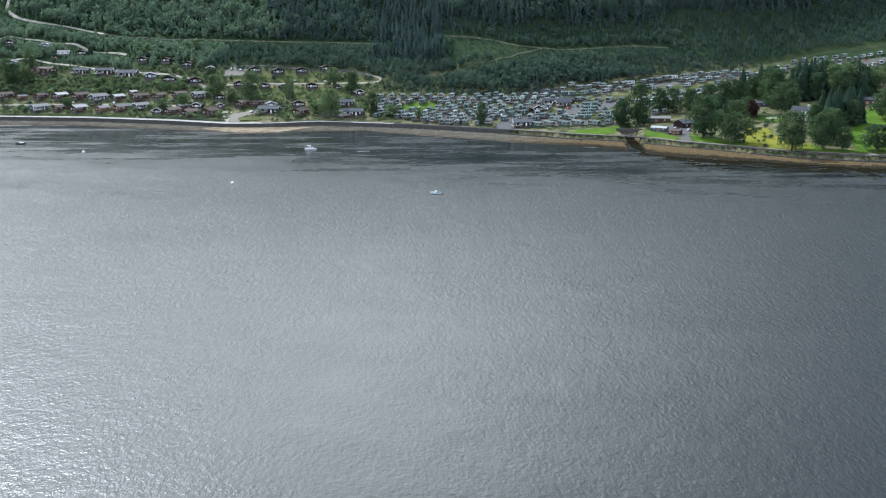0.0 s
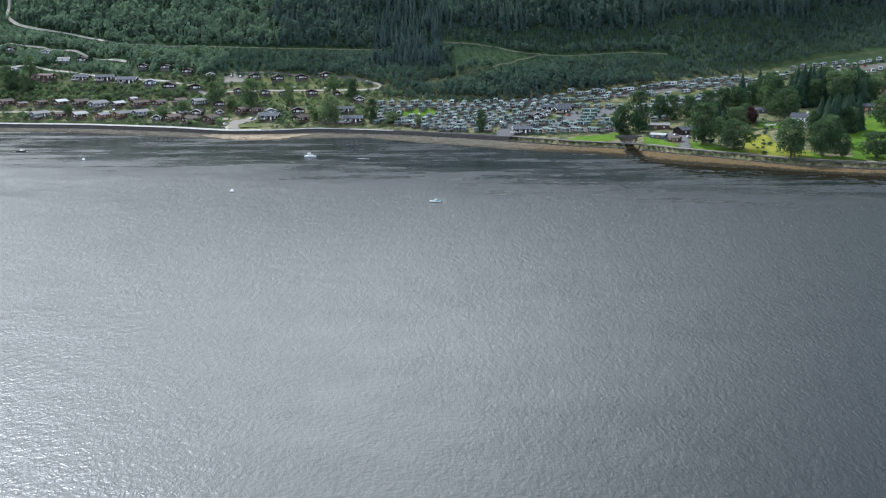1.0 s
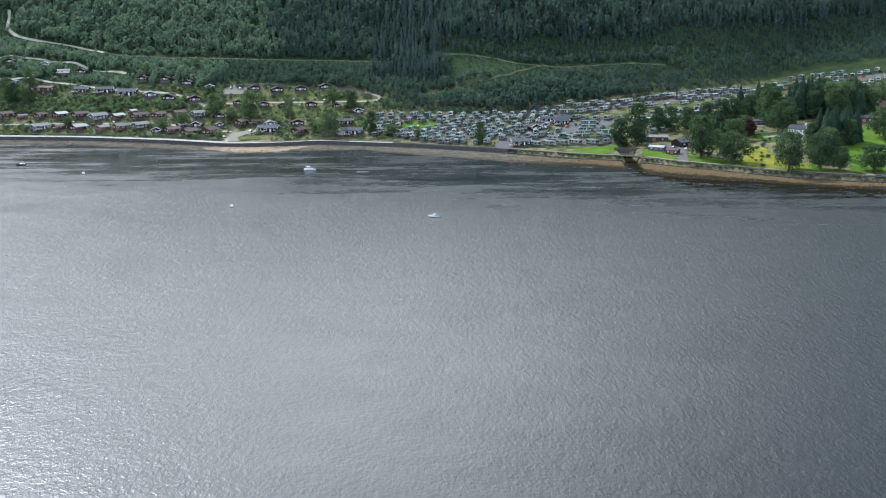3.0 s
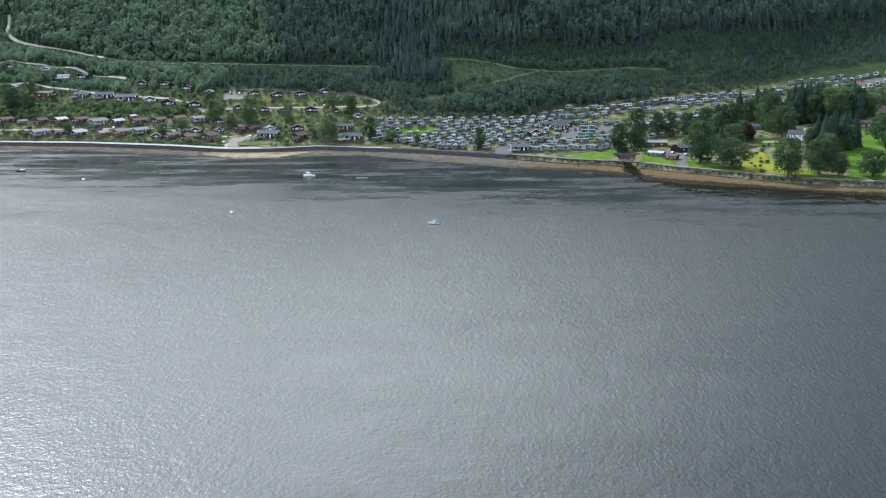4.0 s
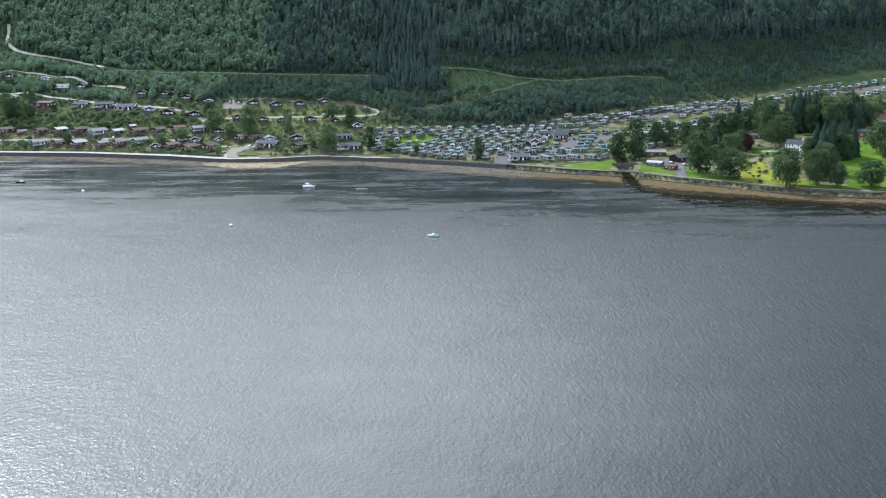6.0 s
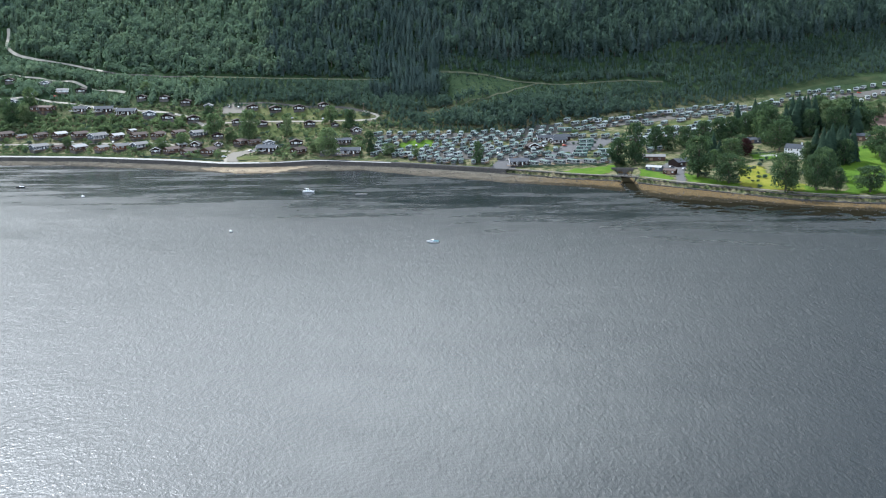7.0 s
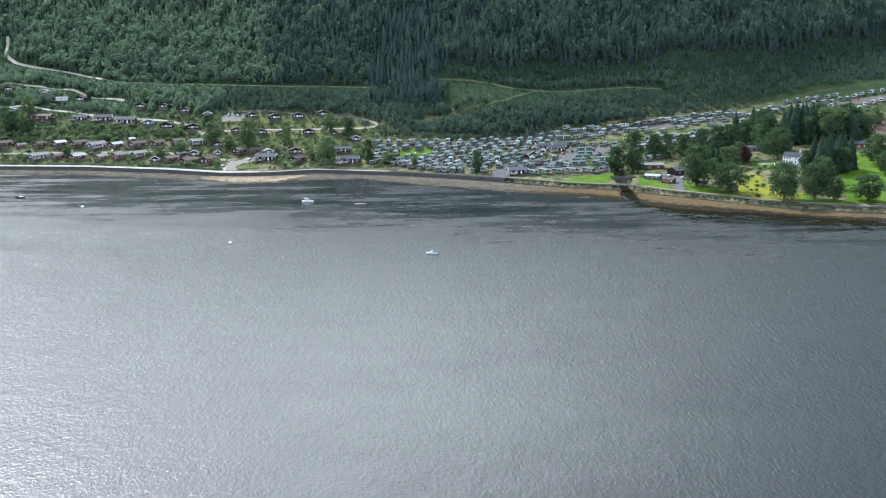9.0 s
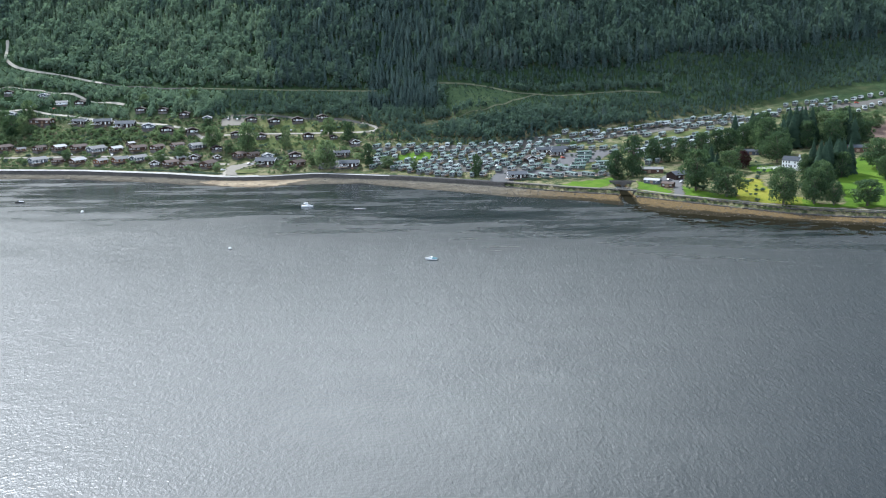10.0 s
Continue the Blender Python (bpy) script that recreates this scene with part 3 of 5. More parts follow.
for name, pts, width, mat, label in (
        ("forest_road", HILL_TRACK_WEST[:7], 3.4, GRAVEL_PALE, "pale gravel forest road climbing the hillside"),
        ("forest_road_end", HILL_TRACK_WEST[6:9], 3.0, GRAVEL, "grey gravel end of the forest road"),
        ("forest_track_west", HILL_TRACK_WEST[8:], 2.8, FOREST_TRACK, "grassy gravel forest track on the hillside"),
        ("forest_track_east", HILL_TRACK_EAST, 2.8, FOREST_TRACK, "grassy forest track across the hillside"),
        ("forest_track_low", HILL_TRACK_LOW, 2.2, FOREST_TRACK, "faint side track up the hillside"),
        ("upper_road", UPPER_ROAD, 3.4, GRAVEL_PALE, "pale gravel road above the lodges"),
        ("lodge_lane", LODGE_LANE, 3.4, GRAVEL_PALE, "pale gravel lane between the front lodges"),
        ("middle_road", MIDDLE_ROAD, 3.6, GRAVEL_PALE, "pale road between the lodge rows"),
        ("slip_road", [(-182, 841), (-180, 866), (-176, 886), (-160, 897), (-135, 900)], 5.5, GRAVEL_PALE, "pale gravel road down to the slipway"),
        ("top_lane", TOP_LANE, 3.5, GRAVEL, "gravel lane behind the top lodges"),
        ("low_lane", LOW_LANE, 3.4, GRAVEL_PALE, "pale lane among the lodges"),
):
    tagged(strip(name, pts, width, mat), label, "road", kind="structure")

PARKING = [(-210, 989), (-212, 1002), (-208, 1011), (-190, 1006), (-188, 989)]
SLIP_APRON = [(-178, 848), (-184, 878), (-181, 889), (-167, 892), (-161, 888), (-170, 874), (-173, 865), (-169, 847)]
BANK = [(326, 1058), (363, 1080), (408, 1108), (453, 1128), (484, 1128), (480, 1104), (440, 1094), (400, 1084), (358, 1064)]
tagged(patch("lawn_shore", [(90, 758), (103, 775), (125, 780), (141, 790), (141, 774), (120, 747)], LAWN), "bright mown lawn beside the shore path", "lawn", kind="structure")
tagged(patch("lawn_bridge", [(152, 766), (160, 757), (170, 722), (163, 713), (148, 737)], LAWN), "bright mown lawn beside the bridge", "lawn", kind="structure")
tagged(patch("lawn_trees", [(180, 740), (189, 721), (209, 691), (203, 682), (176, 708)], LAWN), "sunlit lawn below the big trees", "lawn", kind="structure")
tagged(patch("meadow", [(228, 763), (241, 749), (236, 725), (239, 694), (249, 682), (241, 659), (215, 671), (206, 688)], MEADOW), "yellowing sunlit meadow", "meadow", kind="structure")
tagged(patch("lawn_house", [(247, 809), (270, 794), (268, 782), (251, 774), (244, 781)], LAWN), "mown lawn below the white house", "lawn", kind="structure")
tagged(patch("lawn_copse", [(241, 684), (249, 678), (252, 660), (270, 657), (268, 647), (245, 651), (234, 660)], LAWN), "sunlit lawn in front of the copse", "lawn", kind="structure")
tagged(patch("lawn_east", [(333, 809), (348, 822), (374, 807), (372, 764), (315, 641), (266, 647), (284, 704), (299, 754), (316, 763)], LAWN), "broad sunlit lawn with tree shadows", "lawn", kind="structure")
tagged(patch("green_vans", [(-37, 889), (-31, 901), (-5, 901), (-6, 878), (-34, 882)], LAWN), "small green between the caravans", "lawn", kind="structure")
tagged(patch("green_upper", [(173, 938), (200, 953), (242, 965), (276, 979), (273, 948), (235, 945), (190, 932)], GARDEN_GRASS), "green strip below the upper caravans", "lawn", kind="structure")
tagged(patch("slip_apron", SLIP_APRON, SHORE_GRAVEL, .4, ragged=.3), "pale gravel apron at the slipway", "road", kind="structure")
tagged(patch("green_slip", [(-173, 860), (-173, 868), (-158, 868), (-153, 862), (-153, 855), (-170, 854)], GARDEN_GRASS, .5, ragged=.3), "round yellowing lawn island by the slipway road", "lawn", kind="structure")
tagged(patch("slope_lodges", [(-208, 1002), (-140, 997), (-72, 972), (-64, 962), (-72, 959), (-203, 978)], GARDEN_GRASS), "grassy slope below the top lodges", "grass", kind="structure")
tagged(patch("slope_low", [(-178, 959), (-92, 953), (-90, 924), (-131, 926), (-174, 934)], GARDEN_GRASS), "grassy slope between the lodge lanes", "grass", kind="structure")
tagged(patch("bank_quarry", BANK, ROUGH_GRASS), "grassy bank above the far caravans", "grass", kind="structure")
tagged(patch("bare_yard", [(389, 923), (411, 958), (444, 966), (450, 931), (410, 888), (382, 894)], SOIL), "bare brown yard", "yard", kind="structure")
tagged(patch("van_yard", [(112, 890), (128, 894), (144, 900), (155, 893), (137, 857), (106, 837), (87, 835), (102, 862)], TARMAC, ragged=.3), "tarmac yard between the caravans", "yard", kind="structure")
tagged(patch("van_road", [(40, 792), (49, 828), (61, 835), (86, 826), (139, 808), (136, 794), (66, 807), (57, 782)], TARMAC, ragged=.3), "tarmac park entrance", "road", kind="structure")
tagged(patch("van_lanes", [(-59, 920), (44, 920), (115, 953), (115, 913), (93, 900), (38, 893), (-7, 904), (-57, 911)], GRAVEL), "gravel hard standing under the caravans", "yard", kind="structure")
tagged(patch("van_lanes_west", [(-5, 876), (37, 870), (90, 863), (86, 830), (35, 832), (2, 826), (-16, 839)], GRAVEL), "gravel hard standing between the front caravans", "yard", kind="structure")
tagged(patch("van_lane_upper", [(125, 948), (153, 960), (206, 984), (260, 1003), (297, 1015), (344, 1023), (339, 1008), (291, 996), (255, 984), (196, 962), (150, 942), (123, 932)], GRAVEL), "gravel lane between the upper caravans", "road", kind="structure")
tagged(patch("van_lane_far", [(352, 1037), (385, 1042), (421, 1046), (478, 1070), (520, 1083), (511, 1064), (466, 1043), (412, 1022), (378, 1021)], GRAVEL), "gravel lane between the far caravans", "road", kind="structure")
tagged(patch("driveway", [(169, 770), (190, 803), (198, 801), (180, 740), (174, 705), (167, 705), (174, 742)], TARMAC, ragged=.3), "tarmac drive of the shore house", "road", kind="structure")
tagged(patch("house_drive", [(253, 797), (273, 796), (283, 780), (278, 771), (267, 785), (251, 789)], CONCRETE, ragged=.3), "pale gravel drive at the white house", "road", kind="structure")
tagged(patch("parking", PARKING, SHORE_GRAVEL, .6, ragged=.3), "pale gravel parking terrace", "yard", kind="structure")
tagged(patch("shed_yard", [(-106, 883), (-87, 888), (-82, 864), (-102, 868)], TARMAC, ragged=.3), "tarmac yard beside the lodges", "yard", kind="structure")
tagged(patch("sand_spit", [(-200, 836), (-179, 840), (-152, 834), (-120, 838), (-102, 841), (-117, 829), (-134, 810), (-157, 808), (-180, 819)], SAND), "pale sand and shingle spit below the slipway", "beach", kind="structure")

# ---- where lodges, caravans and single trees stand: x, y, turn or height, size ----
LODGES = {
    "brown_long": [(-408, 955, 58, 1), (-374, 953, 58, 1), (-336, 950, 58, 1), (-278, 940, 58, 1), (-260, 940, 58, 1), (-345, 920, 58, 0.9), (-237, 896, 58, 1), (-219, 885, 58, 1.05), (-201, 884, 58, 1.1), (-178, 910, 58, 0.9), (-166, 910, 58, 0.85), (-122, 877, 58, 1.15), (-242, 943, 58, 0.9)],
    "brown_pale": [(-326, 915, 58, 1), (-356, 953, 58, 1), (-299, 942, 58, 1), (-232, 911, 58, 0.8), (-289, 955, 58, 0.7)],
    "orange_long": [(-392, 953, 56, 0.75), (-304, 912, 56, 1), (-286, 912, 56, 1)],
    "grey_long": [(-364, 921, 55, 1.05), (-317, 942, 55, 1.15), (-222, 938, 55, 1.05), (-270, 914, 55, 1)],
    "dark_front": [(-299, 1030, 8, 0.85), (-275, 1026, 8, 0.85), (-251, 1014, 8, 0.95), (-182, 997, 8, 0.95), (-159, 991, 8, 0.95), (-136, 992, 8, 0.95), (-112, 992, 8, 1), (-121, 951, 8, 1), (-166, 956, 8, 0.95), (-148, 953, 8, 0.75), (-191, 963, 8, 0.9), (-235, 974, 8, 1), (-260, 980, 8, 1), (-203, 930, 8, 0.8), (-127, 900, 8, 1.05), (-371, 1064, 8, 0.85), (-450, 1078, 8, 0.85), (-97, 947, 8, 0.6)],
    "grey_front": [(-281, 990, 10, 1.1), (-226, 1003, 10, 0.8), (-411, 1074, 10, 0.8), (-152, 903, 22, .85), (-429, 1028, 10, 0.9)],
    "slate_long": [(-150, 884, 4, 1.3), (-353, 1009, 0, 1.2), (-330, 1005, 0, 1.2), (-305, 996, 0, 1.35), (-85, 900, 0, 1), (-76, 867, 0, 1.15), (93, 891, 12, 1), (104, 882, 12, 0.9), (63, 797, 12, 1)],
    "brown_flat": [(-392, 1011, 0, 1.3)],
    "white_front": [(-76, 928, 12, 0.95), (-251, 896, 12, 0.8), (-218, 908, 12, 0.9), (-198, 907, 12, 0.7), (79, 858, 12, 1)],
    "pale_long": [(-388, 1058, 25, 0.85)],
}
VANS = [
    ("sage_front", [(-55, 919, 74), (-35, 917, 74), (-12, 916, 74), (20, 914, 74), (53, 916, 74), (75, 921, 74), (-52, 904, 74), (-29, 901, 74), (-17, 899, 74), (15, 895, 74), (47, 901, 74), (69, 900, 74), (11, 868, 74), (21, 878, 74), (56, 860, 74), (-55, 862, 74)]),
    ("sage_front", [(-14, 838, 74), (18, 819, 74), (41, 833, 74), (50, 827, 74), (100, 829, 74), (96, 937, 74), (-53, 893, 72), (-36, 855, 72), (-26, 874, 72), (-11, 874, 72), (0, 825, 72), (12, 820, 72), (28, 816, 72), (33, 845, 72), (45, 845, 72), (57, 846, 72)]),
    ("sage_front", [(67, 850, 72), (76, 823, 72), (89, 835, 72), (98, 851, 72), (53, 874, 72), (64, 884, 72), (33, 910, 72), (8, 876, 72), (-2, 895, 72), (41, 918, 72), (90, 913, 72), (103, 931, 72)]),
    ("cream_front", [(-45, 918, 76), (-24, 917, 76), (-1, 917, 76), (31, 916, 76), (64, 919, 76), (84, 924, 76), (-39, 902, 76), (-7, 906, 76), (27, 899, 76), (37, 901, 76), (58, 898, 76), (81, 902, 76), (-3, 878, 76), (42, 873, 76), (74, 879, 76), (-34, 866, 76)]),
    ("cream_front", [(-2, 839, 76), (7, 848, 76), (6, 824, 76), (37, 816, 76), (61, 830, 76), (72, 833, 76), (82, 836, 76), (131, 800, 76), (-48, 886, 76), (-42, 877, 76), (-30, 854, 76), (-22, 864, 76), (-8, 856, 76), (2, 865, 76), (16, 831, 76), (26, 840, 76)]),
    ("cream_front", [(-8, 835, 76), (36, 864, 76), (50, 881, 76), (63, 865, 76), (50, 852, 76), (85, 867, 76), (99, 913, 76), (102, 899, 76), (84, 885, 76), (29, 869, 76), (5, 887, 76), (19, 906, 76), (37, 885, 76), (74, 796, 128), (84, 796, 128), (95, 796, 128)]),
    ("cream_front", [(106, 797, 128), (119, 795, 128), (91, 819, 128), (105, 821, 128)]),
    ("white_front", [(9, 917, 72), (4, 903, 72), (45, 863, 72), (-55, 882, 72), (-26, 855, 72)]),
    ("sage_side", [(111, 945, 58), (137, 957, 58), (164, 968, 58), (165, 952, 58), (193, 980, 58), (208, 987, 58), (229, 987, 58), (242, 987, 58), (254, 1010, 58), (281, 1019, 58), (295, 1010, 58), (192, 914, 58), (202, 919, 58), (228, 907, 58), (186, 895, 58), (264, 987, 58)]),
    ("sage_side", [(291, 975, 58), (306, 999, 58), (318, 1012, 58), (335, 1027, 58), (145, 964, 58), (156, 956, 58), (173, 970, 58), (184, 956, 58), (216, 992, 58), (236, 983, 58), (262, 1011, 58), (274, 1009, 58), (287, 1011, 58), (206, 911, 58), (218, 917, 58), (227, 921, 58)]),
    ("sage_side", [(198, 897, 58), (189, 900, 58), (199, 882, 58), (178, 882, 58), (280, 955, 58), (300, 967, 58), (279, 938, 58), (314, 990, 58), (327, 1019, 58), (336, 1010, 58), (400, 1036, 62), (413, 1047, 62), (421, 1049, 62), (380, 1032, 62), (391, 1035, 62), (389, 1052, 62)]),
    ("cream_side", [(121, 908, 58), (128, 905, 58), (138, 903, 58), (148, 901, 58), (158, 901, 58), (138, 942, 58), (179, 957, 58), (195, 960, 58), (237, 1001, 58), (269, 1015, 58), (294, 1025, 58), (220, 902, 58), (236, 918, 58), (190, 879, 58), (175, 835, 58), (278, 996, 58)]),
    ("cream_side", [(288, 947, 58), (281, 926, 58), (294, 935, 58), (345, 1026, 58), (121, 959, 58), (128, 953, 58), (129, 935, 58), (141, 931, 58), (202, 985, 58), (247, 1005, 58), (208, 895, 58), (235, 928, 58), (291, 993, 58), (301, 978, 58), (301, 1008, 58), (297, 951, 58)]),
    ("cream_side", [(154, 883, 58), (154, 859, 58), (130, 829, 58), (142, 826, 58), (359, 1049, 62), (370, 1053, 62), (382, 1054, 62), (393, 1057, 62), (405, 1060, 62), (416, 1067, 62), (353, 1022, 62), (363, 1024, 62)]),
    ("white_side", [(151, 963, 56), (178, 973, 56), (224, 995, 56), (214, 924, 56), (256, 990, 56), (151, 944, 56), (332, 1011, 56), (433, 1060, 62), (443, 1067, 62), (456, 1074, 62), (470, 1080, 62), (485, 1086, 62), (415, 1002, 62), (427, 1017, 62), (438, 1026, 62), (450, 1035, 62)]),
    ("white_side", [(464, 1044, 62), (393, 1018, 62)]),
    ("green_stack", [(128, 882, 12), (126, 866, 12), (122, 853, 12), (118, 840, 12), (115, 827, 12), (137, 822, 12), (138, 840, 12), (115, 931, 12)]),
]
TREES = [
    ("dark", [(31, 814, 18.3, 9.2), (-60, 870, 19.6, 9.8), (-82, 938, 19.0, 13.7), (141, 797, 21.0, 15.5), (153, 787, 32.5, 17.1), (179, 841, 20.3, 12.6), (190, 839, 20.3, 15.5), (205, 844, 18.5, 14.6), (223, 855, 19.9, 15.9), (238, 860, 21.0, 16.0), (250, 867, 20.2, 15.2), (266, 876, 21.6, 15.4), (279, 760, 15.5, 14.6), (273, 716, 19.0, 14.7), (373, 906, 21.9, 14.3), (373, 880, 18.0, 13.0)]),
    ("dark", [(-411, 984, 22.0, 15.0), (-221, 980, 12.4, 12.4), (280, 892, 24.1, 18.9), (299, 928, 21.8, 18.6), (314, 897, 26.6, 21.3), (338, 903, 28.1, 21.6), (335, 860, 25.9, 18.6), (363, 908, 25.2, 21.9), (364, 878, 21.3, 16.0), (316, 865, 23.8, 17.6), (243, 815, 14.3, 14.3), (208, 760, 13.3, 11.5), (287, 847, 22.1, 20.1), (220, 823, 16.3, 14.4)]),
    ("dark", [(270, 697, 21.1, 14.3), (299, 743, 19.8, 13.5)]),
    ("oak", [(186, 722, 30.3, 26.9), (201, 696, 21.3, 22.9), (229, 662, 26.1, 23.0), (280, 650, 17.6, 20.8), (338, 773, 23.7, 24.6), (260, 655, 15.9, 11.9), (249, 661, 24.7, 18.3), (256, 688, 19.0, 16.6), (274, 841, 31.8, 23.8), (273, 810, 25.0, 25.0), (228, 787, 16.6, 19.3), (273, 859, 20.2, 17.2), (327, 732, 18.0, 16.2)]),
    ("light", [(-172, 920, 28.4, 18.9), (-139, 927, 21.0, 10.5), (-208, 936, 21.5, 18.3), (-190, 922, 12.7, 11.6), (-102, 957, 17.3, 11.9), (-95, 868, 24.6, 20.6), (-109, 880, 11.0, 11.0), (-339, 925, 10.0, 11.1), (-248, 905, 11.6, 12.7), (-232, 914, 12.7, 13.8), (341, 889, 26.7, 24.5), (347, 872, 29.5, 26.3), (389, 923, 16.8, 16.8), (405, 936, 16.0, 17.1), (390, 964, 15.1, 15.1), (-43, 860, 10.7, 13.6)]),
    ("light", [(-20, 847, 9.5, 7.6), (-405, 1013, 24.0, 15.0), (-402, 990, 19.0, 14.0), (-423, 1000, 20.0, 14.0), (-428, 975, 12.0, 12.0), (-416, 970, 10.0, 11.0), (-250, 1050, 13.0, 11.0), (-300, 1048, 12.0, 10.0)]),
    ("copper", [(242, 797, 14.0, 12.2)]),
    ("fir", [(219, 807, 17.9, 6.6), (220, 792, 14.8, 6.5), (283, 759, 25.5, 8.2), (286, 752, 27.1, 9.0), (291, 749, 29.8, 9.0), (300, 758, 26.6, 8.3), (304, 755, 27.5, 9.2), (311, 759, 25.8, 8.3), (305, 878, 32.3, 10.4), (311, 879, 34.5, 11.5), (317, 875, 36.5, 11.5), (325, 880, 31.6, 10.5), (353, 871, 32.7, 10.5), (353, 857, 26.0, 9.4), (297, 870, 25.8, 9.3), (-361, 1060, 11.3, 5.0)]),
    ("fir", [(281, 905, 26.6, 9.6), (265, 903, 24.3, 8.4), (286, 743, 26.9, 9.0), (299, 750, 28.2, 9.1), (282, 743, 22.4, 8.1), (316, 880, 31.5, 11.5), (305, 868, 28.9, 11.4)]),
]

# ---- plants ----
def leaf_cloud(r, lobes, count, size, squash=0.8, up=0.35, with_lobe=False):
    """Small leaf clumps over a set of lobes (x, y, z, radius): quad corners."""
    lob = np.array(lobes, float)
    weight = lob[:, 3] ** 2
    pick = r.choice(len(lob), count, p=weight / weight.sum())
    n = r.normal(size=(count, 3))
    n[:, 2] += up
    n /= np.linalg.norm(n, axis=1)[:, None]
    c = lob[pick, :3] + n * (lob[pick, 3] * r.uniform(.55, 1.04, count))[:, None] * np.array([1, 1, squash])
    n = n + r.normal(scale=.45, size=n.shape)
    n /= np.linalg.norm(n, axis=1)[:, None]
    a = np.cross(n, r.normal(size=n.shape))
    a /= np.linalg.norm(a, axis=1)[:, None]
    b = np.cross(n, a)
    s = (size * r.uniform(.55, 1.25, count))[:, None]
    t = (size * r.uniform(.45, 1.0, count))[:, None]
    droop = n * s * .25
    verts = np.stack([c - a * s - droop, c - b * t, c + a * s - droop, c + b * t], 1).reshape(-1, 3)
    return (verts, pick) if with_lobe else verts


def broad_lobes(r, n=11, low=.38, width=.5):
    """Lobes of a round, uneven crown in a tree one high and one wide."""
    out = []
    for i in range(n):
        z = low + (1 - low) * (i + .5) / n
        t = (z - low) / (1 - low)
        reach = width * math.sqrt(max(.06, 1 - (2 * t - .85) ** 2 * .8)) * r.uniform(.35, .82)
        ang = i * 2.4 + r.uniform(-.5, .5)
        rad = r.uniform(.11, .21) * (1.1 - .3 * t)
        out.append((reach * math.cos(ang), reach * math.sin(ang), min(z, 1 - rad * .8), rad))
    out.append((0, 0, low + .35 * (1 - low), .26))
    return out


def fir_cards(r, tiers, per, low=.08, width=.5, droop=.35):
    """Drooping branch sprays in whorls, in a tree one high and one wide."""
    verts = []
    for i in range(tiers):
        t = i / (tiers - 1)
        z = low + (1 - low) * t ** .9
        reach = width * (1 - t) ** .85 * 1.0 + .02
        for k in range(per):
            ang = (k + r.uniform(-.35, .35)) / per * 2 * math.pi + i * 1.3
            l = reach * r.uniform(.68, 1.12)
            w = max(.03, l * .38)
            d = np.array([math.cos(ang), math.sin(ang), 0])
            s = np.array([-d[1], d[0], 0])
            tip = d * l + np.array([0, 0, z - droop * l * .5])
            root = np.array([0, 0, z + .07])
            midp = d * l * .6 + np.array([0, 0, z + .01])
            verts += [root, midp - s * w - (0, 0, .02), tip, midp + s * w - (0, 0, .02)]
    return np.array(verts)


def stem_cards(radius, top, bend=0.0):
    """A thin square stem: four side faces."""
    lo, hi = radius, radius * .55
    ring = lambda z, q, x: [(x - q, -q, z), (x + q, -q, z), (x + q, q, z), (x - q, q, z)]
    a, b = ring(0, lo, 0), ring(top, hi, bend)
    out = []
    for k in range(4):
        out += [a[k], a[(k + 1) % 4], b[(k + 1) % 4], b[k]]
    return np.array(out, float)


def crown_object(name, verts, mat, parent, tint=.5, spread=.1, lobe=None):
    """The crown of a single tree; clumps take slightly different tones."""
    n = len(verts) // 4
    tone = rng.normal(tint, spread, n)
    if lobe is not None:
        tone = tone + rng.normal(0, .22, lobe.max() + 1)[lobe]
    tone = np.repeat(np.clip(tone, 0, 1), 4)
    me = quads(name, verts, np.arange(len(verts)).reshape(-1, 4), [mat], tint=tone)
    ob = new(name, me)
    ob.parent = parent
    return ob


def broad_tree(kind_label, mat, lobes_n=13, low=.3, leaves=1500, size=.03, tint=.5):
    """A broadleaf tree one high and one wide: trunk, limbs, crown."""
    r = np.random.default_rng(int(rng.integers(1e6)))
    ob = tagged(new("tree"), kind_label, "tree")
    lobes = broad_lobes(r, lobes_n, low)
    bm = tube([(0, 0, -.03), (.006, 0, .1), (.012, .01, .24), (.0, .0, .45), (.0, .01, .7)], [.034, .026, .022, .017, .006], 8)
    for x, y, z, rad in lobes[::2]:
        tube([(0, 0, .2 + z * .2), (x * .45, y * .45, z * .72), (x * .9, y * .9, z)], [.013, .009, .003], 5, bm)
    part("trunk", bm, BARK, ob)
    verts, lobe = leaf_cloud(r, lobes, leaves, size, with_lobe=True)
    crown_object("crown", verts, mat, ob, tint, lobe=lobe)
    return ob


def fir_tree(kind_label, mat, tiers=20, per=11, width=.5, tint=.5, low=.08):
    r = np.random.default_rng(int(rng.integers(1e6)))
    ob = tagged(new("conifer"), kind_label, "tree")
    part("trunk", tube([(0, 0, -.03), (0, 0, .3), (.003, 0, .97)], [.02, .015, .003], 7), BARK, ob)
    crown_object("crown", fir_cards(r, tiers, per, low, width), mat, ob, tint)
    return ob


